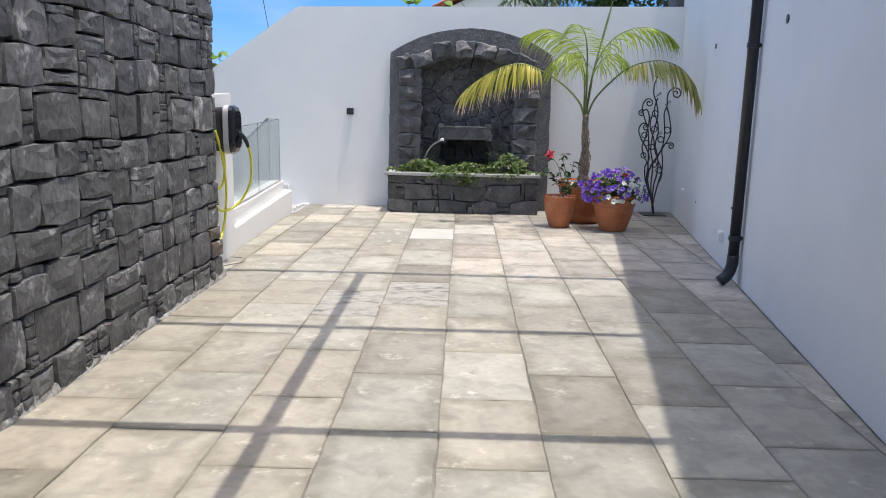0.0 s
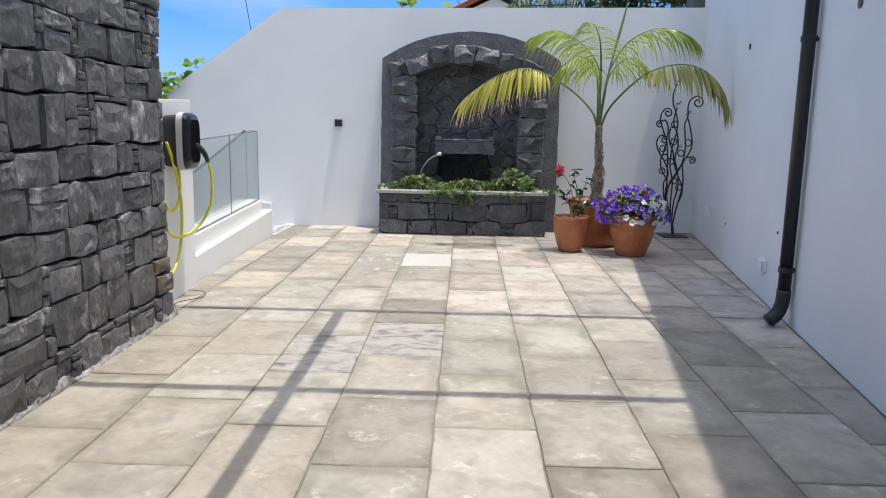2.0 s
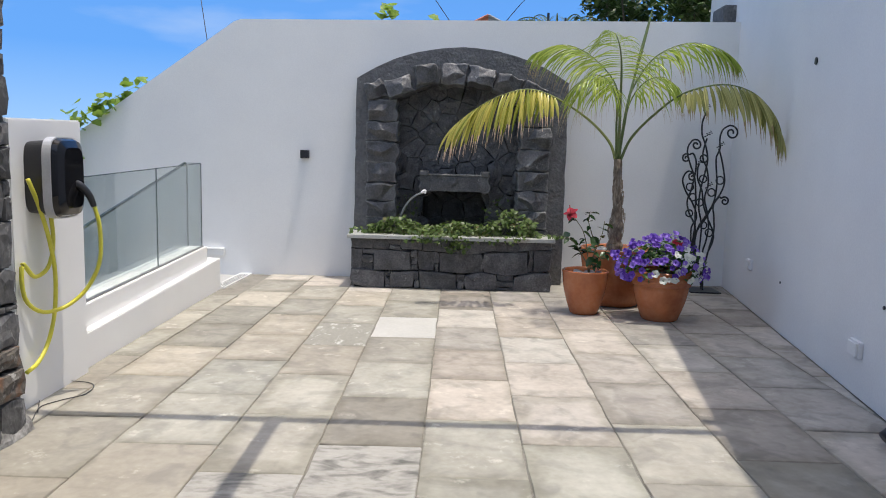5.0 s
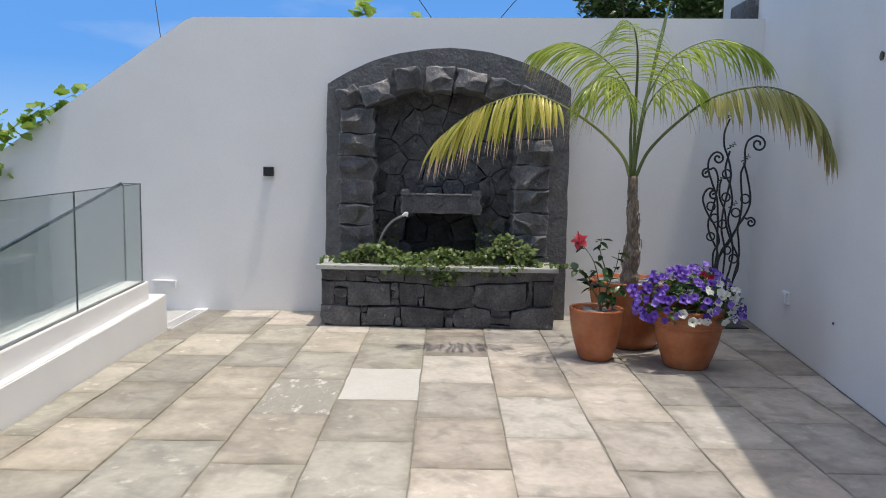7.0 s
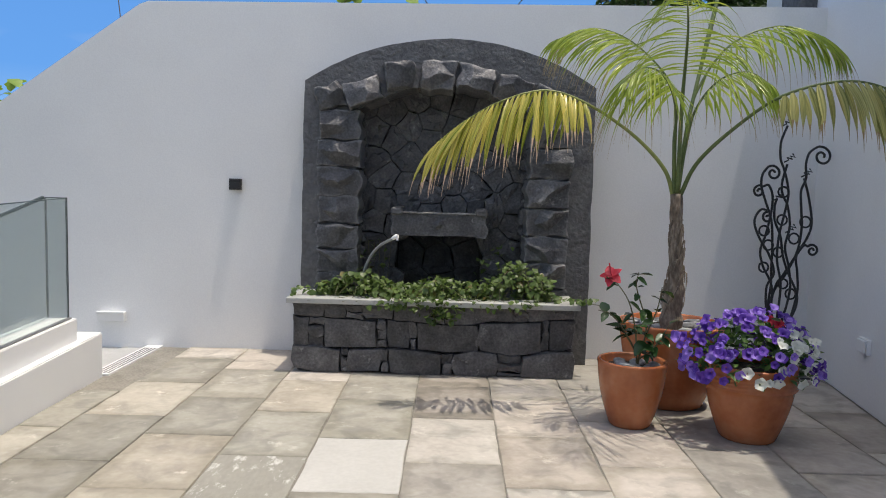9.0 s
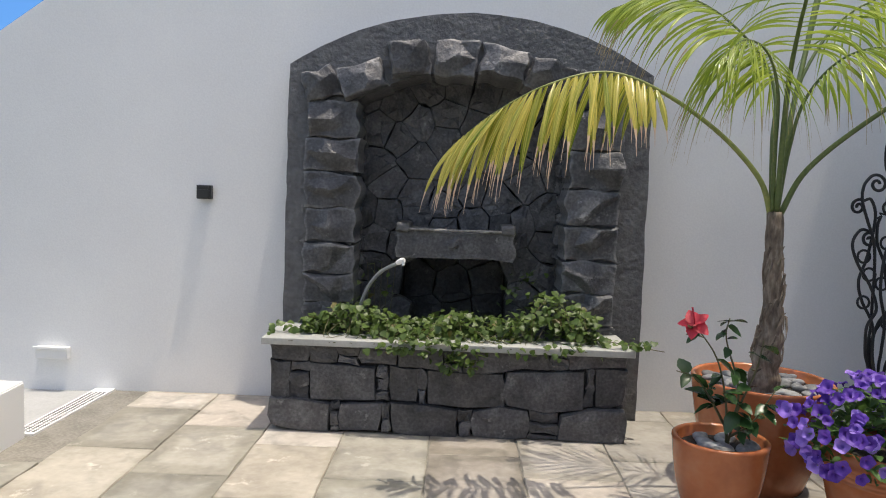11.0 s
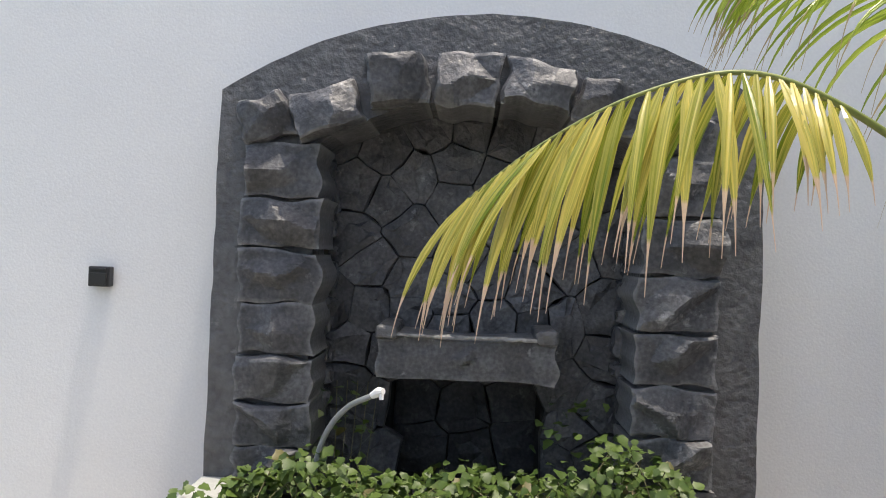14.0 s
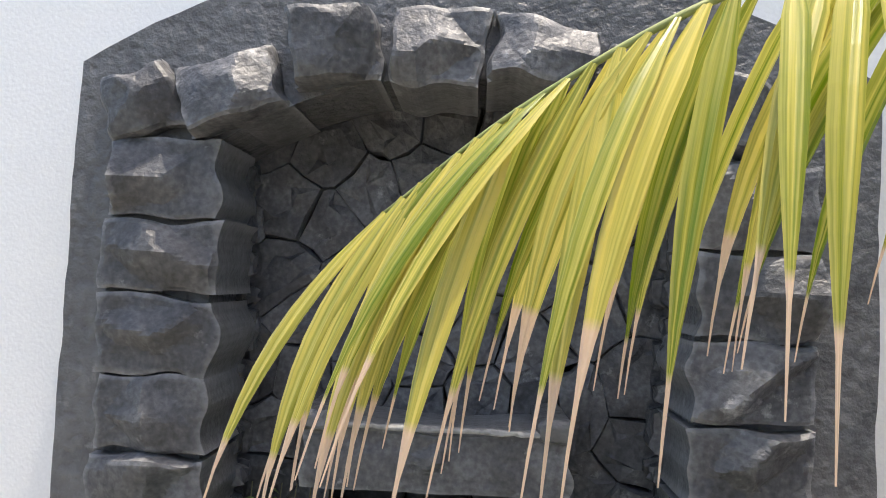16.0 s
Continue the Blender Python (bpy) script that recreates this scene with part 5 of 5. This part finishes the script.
foot = [(255, 1250), (262, 1343)]
strands = (
    [(298, 100), (268, 180), (266, 260), (285, 320), (300, 390), (300, 450), (275, 540), (245, 640), (230, 760), (250, 880), (245, 1000), (240, 1090)] + foot,
    scroll(462, 252, 50, -2.0, 1.4, 1)[::-1] + [(400, 235), (380, 290), (378, 360), (352, 425), (355, 520), (360, 600), (345, 720), (290, 840), (235, 920), (205, 1010), (210, 1080)] + foot,
    [(378, 360), (405, 450), (425, 580), (400, 660), (345, 745), (345, 830), (340, 930), (300, 1060)] + foot,
    [(300, 290), (272, 380), (272, 440), (295, 500), (300, 600), (272, 700), (290, 800), (300, 900), (285, 1000), (265, 1080)] + foot,
    scroll(213, 335, 40, -2.6, 1.4, 1)[::-1] + [(158, 345), (152, 400), (175, 480), (205, 570), (215, 700), (215, 800), (215, 900), (200, 1050)] + foot,
    scroll(152, 425, 32, -0.9, 1.4, -1)[::-1] + [(200, 395), (222, 450), (215, 540), (190, 640), (160, 720), (170, 800), (210, 900), (205, 1040)] + foot,
    scroll(190, 555, 30, -1.0, 1.3, -1)[::-1] + [(160, 515), (122, 570), (140, 650), (190, 740), (215, 830), (180, 900), (180, 1000), (195, 1060)] + foot,
    scroll(420, 720, 32, -2.4, 1.4, 1)[::-1] + [(375, 695), (330, 760), (280, 840), (240, 900), (215, 1000), (215, 1080)] + foot,
    [(245, 460), (234, 500), (236, 570), (265, 650), (275, 750), (300, 840), (335, 930), (330, 1000), (290, 1090)] + foot,
)
for k, st in enumerate(strands):
    bm = bmesh.new()
    pts = spline([ip(a, b, 0.03 * math.sin(k * 2.1 + b * 0.006)) for a, b in st], 8 * len(st))
    tube(bm, pts, 0.0098, 7)
    part("strand", bm, BLACK_METAL, iron_art, smooth=True)
for k, (a, b, r_) in enumerate(((272, 428, 26), (270, 567, 25), (178, 622, 25), (195, 693, 25), (240, 728, 25), (165, 803, 24), (268, 887, 24), (312, 940, 26), (390, 577, 27), (328, 660, 26))):
    bm = bmesh.new()
    tube(bm, [ip(a + r_ * math.cos(2 * math.pi * i / 24), b + r_ * math.sin(2 * math.pi * i / 24), 0.02 * math.sin(k)) for i in range(25)], 0.008, 6, False)
    part("ring", bm, BLACK_METAL, iron_art, smooth=True)
for a, b in ((292, 85), (302, 262), (388, 335), (245, 452), (308, 612)):
    bm = bmesh.new()
    tube(bm, [ip(a - 26, b + 18), ip(a - 4, b + 8), ip(a - 12, b - 4), ip(a + 16, b + 4), ip(a + 4, b - 12), ip(a + 30, b - 6), ip(a + 16, b - 24)], 0.0065, 6)
    part("twist", bm, BLACK_METAL, iron_art)
bm = bmesh.new()
add_box(bm, (2.78, 10.68, 0.004), (3.12, 11.02, 0.016), 0.004)
part("base_plate", bm, BLACK_METAL, iron_art)

# ---- beyond the walls ----
vine_me = [shared_leaf("leaf", VINE_LEAF, 0.10 + 0.015 * k, 0.10 + 0.01 * k, 0.35, 0.15) for k in range(3)]
rng = random.Random(40)


def vine(at, ctrl, n, label, spread=0.06):
    v = tagged(holder("grape_vine", at), label, "vine", "vines over the wall")
    pts = spline(ctrl, 24)
    bm = bmesh.new()
    tube(bm, pts, [0.006 - 0.0002 * i for i in range(24)], 6)
    part("stem", bm, STEM, v, smooth=True)
    for i in range(n):
        p = pts[rng.randint(2, 23)] + Vector((rng.gauss(0, spread), rng.gauss(0, spread), rng.gauss(0, spread)))
        m = Matrix.Translation(p) @ Euler((radians(rng.uniform(-70, 40)), radians(rng.uniform(-40, 40)), rng.uniform(0, 6.28))).to_matrix().to_4x4() @ Matrix.Scale(rng.uniform(0.7, 1.3), 4)
        bare_part("leaf", rng.choice(vine_me), v, m)


vine((-4.6, 11.5, 1.3), [(-5.2, 11.48, 0.9), (-4.7, 11.3, 1.42), (-4.3, 11.1, 1.72), (-3.95, 11.2, 1.98), (-3.6, 11.35, 2.22)], 110, "bright green grape vine creeping over the sloping wall", 0.065)
vine((-5.2, 11.4, 0.8), [(-5.6, 11.45, 0.5), (-5.1, 11.2, 1.05), (-4.7, 11.05, 1.25), (-4.35, 11.12, 1.45)], 95, "bright green grape vine creeping over the sloping wall", 0.075)
vine((-0.85, 11.55, 2.9), [(-0.9, 11.55, 2.85), (-0.82, 11.5, 3.0), (-0.72, 11.5, 3.12), (-0.7, 11.52, 3.22)], 9, "grape vine shoots rising above the wall", 0.04)
vine((-0.2, 11.55, 2.9), [(-0.3, 11.55, 2.85), (-0.22, 11.5, 3.0), (-0.1, 11.5, 3.05)], 6, "grape vine shoots rising above the wall", 0.03)

# bushy trees behind the garden wall
BARK = material("grey_bark", [(0.08, 0.065, 0.05), (0.16, 0.135, 0.11)], 0.9, 8, 50, 0.7, 0.02)
TREE_LEAF = leaf_material("dark_tree_leaf", (0.012, 0.035, 0.010), (0.07, 0.13, 0.03), None, 0.4, 0.25)


def tree(at, top, size, n, seed, label):
    r = random.Random(seed)
    t = tagged(holder("tree", at), label, "tree", "trees behind the wall")
    base = Vector(at)
    bm = bmesh.new()
    tube(bm, spline([base, base + Vector((0.1, 0, (top.z - base.z) * 0.5)), top], 10), [0.14 - 0.008 * i for i in range(10)], 8)
    part("trunk", bm, BARK, t, smooth=True)
    tips = []
    for k in range(9):
        d = Vector((r.uniform(-1, 1) * size.x, r.uniform(-1, 1) * size.y, r.uniform(-0.6, 0.8) * size.z))
        bm = bmesh.new()
        s0 = base.lerp(top, r.uniform(0.7, 1))
        tube(bm, spline([s0, s0 + d * 0.5 + Vector((0, 0, 0.1)), top + d], 6), [0.05, 0.04, 0.03, 0.022, 0.016, 0.008], 6)
        part("limb", bm, BARK, t, smooth=True)
        tips.append(top + d)
    bm = bmesh.new()
    for k in range(n):
        c0 = r.choice(tips)
        p = c0 + Vector((r.gauss(0, 0.28) * size.x, r.gauss(0, 0.28) * size.y, r.gauss(0, 0.28) * size.z))
        m = Matrix.Translation(p) @ Euler((radians(r.uniform(-60, 60)), radians(r.uniform(-40, 40)), r.uniform(0, 6.28))).to_matrix().to_4x4()
        leaf_shape(bm, m, r.uniform(0.09, 0.16), r.uniform(0.05, 0.09), 0, 0.2, 4)
    tagged(part("crown", bm, TREE_LEAF, t), kind="stuff")


tree((3.2, 15.5, -2.5), Vector((3.3, 15.5, 3.9)), Vector((0.75, 0.8, 0.7)), 2600, 1, "dense dark green leafy tree behind the garden wall")
tree((4.5, 15.2, -2.5), Vector((4.5, 15.2, 4.0)), Vector((0.8, 0.8, 0.8)), 2600, 2, "dense dark green leafy tree behind the garden wall")

# stone gate pillar behind the wall's end
bm = bmesh.new()
add_box(bm, (3.22, 11.5, -2.5), (3.62, 11.9, 3.3), 0.03)
tagged(part("stone_post", bm, BASALT), "square grey stone post behind the garden wall", "post")

# distant palm
far_palm = tagged(holder("palm_tree", (2.5, 22.0, -2.5)), "slender palm far behind the garden wall", "palm")
bm = bmesh.new()
tube(bm, spline([(2.5, 22, -2.5), (2.6, 22, 1.5), (2.7, 22, 4.6)], 10), [0.16 - 0.007 * i for i in range(10)], 10)
part("trunk", bm, BARK, far_palm, smooth=True)
for k in range(13):
    a = 2 * math.pi * k / 13 + 0.2
    d = Vector((math.cos(a), math.sin(a), 0))
    o = Vector((2.7, 22, 4.55))
    pts = spline([o, o + d * 0.5 + Vector((0, 0, 0.45)), o + d * 1.1 + Vector((0, 0, 0.45)), o + d * 1.7 + Vector((0, 0, -0.1))], 14)
    bm = bmesh.new()
    tube(bm, pts, 0.015, 5)
    for i in range(2, 14):
        s = Vector((-d.y, d.x, 0))
        for sgn in (-1, 1):
            m = Matrix.Translation(pts[i]) @ (s * sgn + d * 0.5 + Vector((0, 0, -0.7))).to_track_quat("Y", "Z").to_matrix().to_4x4()
            leaf_shape(bm, m, 0.5, 0.05, 0, 0.2, 3)
    part("frond", bm, TREE_LEAF, far_palm)

# distant house with a red tiled roof
house = tagged(holder("house", (1.2, 34, -2.5)), "distant white house with a red tiled gable roof", "house")
RED_TILE = material("red_roof_tile", [(0.34, 0.10, 0.06), (0.50, 0.18, 0.11)], 0.8, 4, 30, 0.3)
GREY_TILE = material("grey_roof_sheet", [(0.20, 0.22, 0.24), (0.30, 0.32, 0.34)], 0.7, 4, 30, 0.3)
bm = bmesh.new()
prism(bm, [(-1.0, 32, -2.5), (3.6, 32, -2.5), (3.6, 32, 5.6), (1.3, 32, 6.7), (-1.0, 32, 5.6)], (0, 5, 0))
part("wall", bm, WHITE, house)
for x0, z0, x1, z1, mt in ((-1.25, 5.62, 1.3, 6.88, RED_TILE), (1.3, 6.88, 3.85, 5.62, GREY_TILE)):
    bm = bmesh.new()
    prism(bm, [(x0, 31.7, z0), (x1, 31.7, z1), (x1, 31.7, z1 + 0.14), (x0, 31.7, z0 + 0.14)], (0, 5.6, 0))
    roof = part("roof", bm, mt, house)
    bm = bmesh.new()
    for k in range(19):
        y = 31.7 + k * 0.3
        tube(bm, [(x0, y, z0 + 0.16), (x1, y, z1 + 0.16)], 0.06, 6)
    tagged(part("roof_ribs", bm, mt, roof), kind="stuff")

# overhead wires and an aerial
for pts in ([(-4.2, 14, 6.5), (-3.2, 12.6, 2.6)], [(0.6, 13.5, 3.2), (1.6, 13.8, 4.2), (4.5, 15.5, 6.0)], [(-2.0, 14, 6.2), (0.2, 13.4, 3.1)]):
    bm = bmesh.new()
    tube(bm, spline(pts, 12) if len(pts) > 2 else pts, 0.006, 5)
    tagged(part("overhead_wire", bm, BLACK_PLASTIC), "thin dark overhead wire crossing the sky", "wire", "overhead wires")
aerial = tagged(holder("roof_aerial", (2.2, 20, -2.5)), "thin dark roof aerial beyond the garden wall", "aerial")
bm = bmesh.new()
tube(bm, [(2.2, 20, -2.5), (2.2, 20, 4.85)], 0.03, 6)
part("mast", bm, BLACK_PLASTIC, aerial)
bm = bmesh.new()
tube(bm, [(1.5, 20, 4.45), (2.7, 20, 4.5)], 0.02, 6)
tube(bm, [(2.6, 20, 4.35), (2.6, 20, 4.75)], 0.025, 6)
part("cross_bar", bm, BLACK_PLASTIC, aerial)


# sky and low cloud far behind the garden wall
def sky_backdrop():
    m = bpy.data.materials.new("far_sky")
    m.use_nodes = True
    n, l = m.node_tree.nodes, m.node_tree.links
    n.remove(n["Principled BSDF"])
    em, geo, sep, mr, ramp = n.new("ShaderNodeEmission"), n.new("ShaderNodeNewGeometry"), n.new("ShaderNodeSeparateXYZ"), n.new("ShaderNodeMapRange"), n.new("ShaderNodeValToRGB")
    l.new(geo.outputs["Position"], sep.inputs[0])
    l.new(sep.outputs["Z"], mr.inputs[0])
    mr.inputs[1].default_value, mr.inputs[2].default_value = -20, 170
    e = ramp.color_ramp.elements
    e.new(0.35)
    e[0].position, e[0].color = 0.10, (0.25, 0.42, 0.66, 1)
    e[1].position, e[1].color = 0.32, (0.085, 0.255, 0.62, 1)
    e[2].position, e[2].color = 1.0, (0.05, 0.17, 0.50, 1)
    l.new(mr.outputs[0], ramp.inputs[0])
    mp, tex, cr, mix = n.new("ShaderNodeMapping"), n.new("ShaderNodeTexNoise"), n.new("ShaderNodeValToRGB"), n.new("ShaderNodeMix")
    mp.inputs["Scale"].default_value = (0.012, 0.012, 0.045)
    l.new(geo.outputs["Position"], mp.inputs[0])
    l.new(mp.outputs[0], tex.inputs[0])
    tex.inputs["Scale"].default_value, tex.inputs["Detail"].default_value = 1.0, 7
    cr.color_ramp.elements[0].position, cr.color_ramp.elements[1].position = 0.52, 0.75
    cr.color_ramp.elements[1].color = (0.5, 0.5, 0.5, 1)
    l.new(tex.outputs[0], cr.inputs[0])
    mix.data_type = "RGBA"
    l.new(cr.outputs[0], mix.inputs[0])
    l.new(ramp.outputs[0], mix.inputs[6])
    mix.inputs[7].default_value = (0.36, 0.45, 0.60, 1)
    l.new(mix.outputs[2], em.inputs[0])
    l.new(em.outputs[0], n["Material Output"].inputs[0])
    bm = bmesh.new()
    rows = [[bm.verts.new((300 * math.sin(a), 300 * math.cos(a), z)) for a in [radians(-100 + 200 * k / 40) for k in range(41)]] for z in (-20, 60, 170)]
    for a, b in zip(rows, rows[1:]):
        for k in range(40):
            bm.faces.new((a[k], a[k + 1], b[k + 1], b[k]))
    setting(part("backdrop", bm, m), "blue sky with thin low cloud", "sky")


sky_backdrop()

# ---- paving slabs ----
COLS = (-2.04, -1.53, -1.01, -0.53, -0.02, 0.475, 0.985, 1.50, 2.02, 2.56, 3.1, 3.6)     # joints at y = 6
FAN = (0.0, 0.0, 0.0, 0.0, 0.004, 0.011, 0.016, 0.020, 0.022, 0.022, 0.022, 0.022)       # their drift with y
STEP = 0.738
rng = random.Random(77)


def clip_slab(x0, x1, y0, y1, f0=0.0, f1=0.0):
    """Slab between two drifting joints, cut by the house wall's line and the low wall's."""
    poly = [Vector(p) for p in ((x0 + f0 * (y0 - 6), y0), (x1 + f1 * (y0 - 6), y0), (x1 + f1 * (y1 - 6), y1), (x0 + f0 * (y1 - 6), y1))]
    for a, b, c in ((1, -RIGHT_SLOPE, RIGHT0 - 0.008), (-1, LWS, -LW0 + LWS * 6.5 - 0.006)):
        res = []
        for p, q in zip(poly, poly[1:] + poly[:1]):
            dp, dq = a * p.x + b * p.y - c, a * q.x + b * q.y - c
            if dp <= 0:
                res.append(p)
            if dp * dq < 0:
                res.append(p + (q - p) * (dp / (dp - dq)))
        poly = res
        if len(poly) < 3:
            return []
    return poly


def slab(poly, mat_):
    bm = bmesh.new()
    c = sum(poly, Vector((0, 0))) / len(poly)
    tilt = (rng.uniform(-0.003, 0.003), rng.uniform(-0.003, 0.003))
    rise = rng.uniform(-0.0015, 0.0015)
    ring = []
    for a, b in zip(poly, poly[1:] + poly[:1]):
        k = 5 if (b - a).length > 0.3 else 1
        for i in range(k):
            p = a + (b - a) * i / k
            if i:
                p = p + Vector((rng.uniform(-0.005, 0.005), rng.uniform(-0.005, 0.005)))
            ring.append(p)

    def at(p, s, z):
        d = p - c
        q = c + d * max(0, 1 - s / max(d.length, 1e-3))
        return bm.verts.new((q.x, q.y, z + tilt[0] * d.x + tilt[1] * d.y + rise))
    r0 = [at(p, 0.004, -0.036) for p in ring]
    r1 = [at(p, 0.004, -0.005) for p in ring]
    r2 = [at(p, 0.009, 0.0 + rng.uniform(-0.001, 0.0005)) for p in ring]
    m = len(ring)
    for a, b in ((r0, r1), (r1, r2)):
        for k in range(m):
            bm.faces.new((a[k], a[(k + 1) % m], b[(k + 1) % m], b[k]))
    bm.faces.new(r2)
    part("slab", bm, mat_, floor)


for i, (x0, x1) in enumerate(zip((-2.6,) + COLS, COLS)):
    y = 2.74 - STEP * 6 + (0 if i % 2 else 0.37)
    y += (-0.38, -0.05, -0.02, 0.0, 0.0, 0.03, 0.03, 0.04, 0.02, 0.03, 0.02, 0.02)[i] if i else 0.0
    while y < BACK:
        y1 = y + STEP + rng.uniform(-0.012, 0.022)
        if BACK - 0.003 - y1 < 0.12:
            y1 = BACK - 0.003
        lim = 6.16 if (x0 + x1) / 2 < -2.05 else -9
        poly = clip_slab(x0, x1, max(y, lim), min(y1, BACK - 0.003), ((0.0,) + FAN)[i], FAN[i]) if y1 > max(lim, -3.9) else []
        if i == 0:
            poly = [p for p in poly] if y1 < 10.3 else []
        if poly and sum(p.x * q.y - q.x * p.y for p, q in zip(poly, poly[1:] + poly[:1])) > 0.01:
            # right and far slabs: partly paler stone, partly brighter light put into the colour
            slab(poly, SLAB_PALE if i == 4 and abs(y - 8.27) < 0.2 else SLAB_SMEAR if i == 3 and abs(y - 7.86) < 0.2 else SLAB_STAINED if (i == 3 and abs(y - 4.9) < 0.2) or (i == 4 and abs(y - 5.31) < 0.2) else SLAB_LIFTED if i >= 5 and y > 5.9 - 0.5 * (i > 7) or y > 10.2 else SLAB)
        y = y1 if y1 > y + 0.01 else y + STEP

# ---- stones of the basalt wall ----
rng = random.Random(8)
Y0 = -0.9
small = bmesh.new()
count = 0
for outl, is_small, sy, sz in rubble(STONE_END - Y0, STONE_TOP, rng):
    depth = rng.uniform(0.060, 0.080) + (0.02 if sz < 0.3 else 0.0)
    org = Vector((STONE_X - 0.05, Y0, 0))
    if is_small or sy + Y0 < 1.6 or count >= 300:
        stone_mesh(small, outl, org, Y, Z, X, depth * 0.9, rng, 0.005, 0.003, -0.002)
    else:
        bm = bmesh.new()
        stone_mesh(bm, outl, org, Y, Z, X, depth, rng, 0.008, 0.006, -0.003)
        rusty = sy + Y0 > 5.78 and 0.24 < sz < 0.52
        part("stone", bm, BASALT_RUST if rusty else BASALT, stone_wall, "rust-stained rough basalt stone" if rusty else "")
        count += 1
tagged(part("small_stones", small, BASALT, stone_wall), kind="stuff")
for z in range(15):                        # quoins closing the wall's end
    bm = bmesh.new()
    h0 = z * STONE_TOP / 15
    for w0, w1 in ((-0.42, -0.2), (-0.2, 0.0)):
        stone_mesh(bm, quad_outline(w0, w1, h0, h0 + STONE_TOP / 15, rng, 0.008), Vector((STONE_X, STONE_END - 0.035, 0)), X, Z, Y, rng.uniform(0.035, 0.055) + (0.05 if z < 3 else 0.0), rng, 0.01, 0.008)
    part("stone", bm, BASALT, stone_wall)
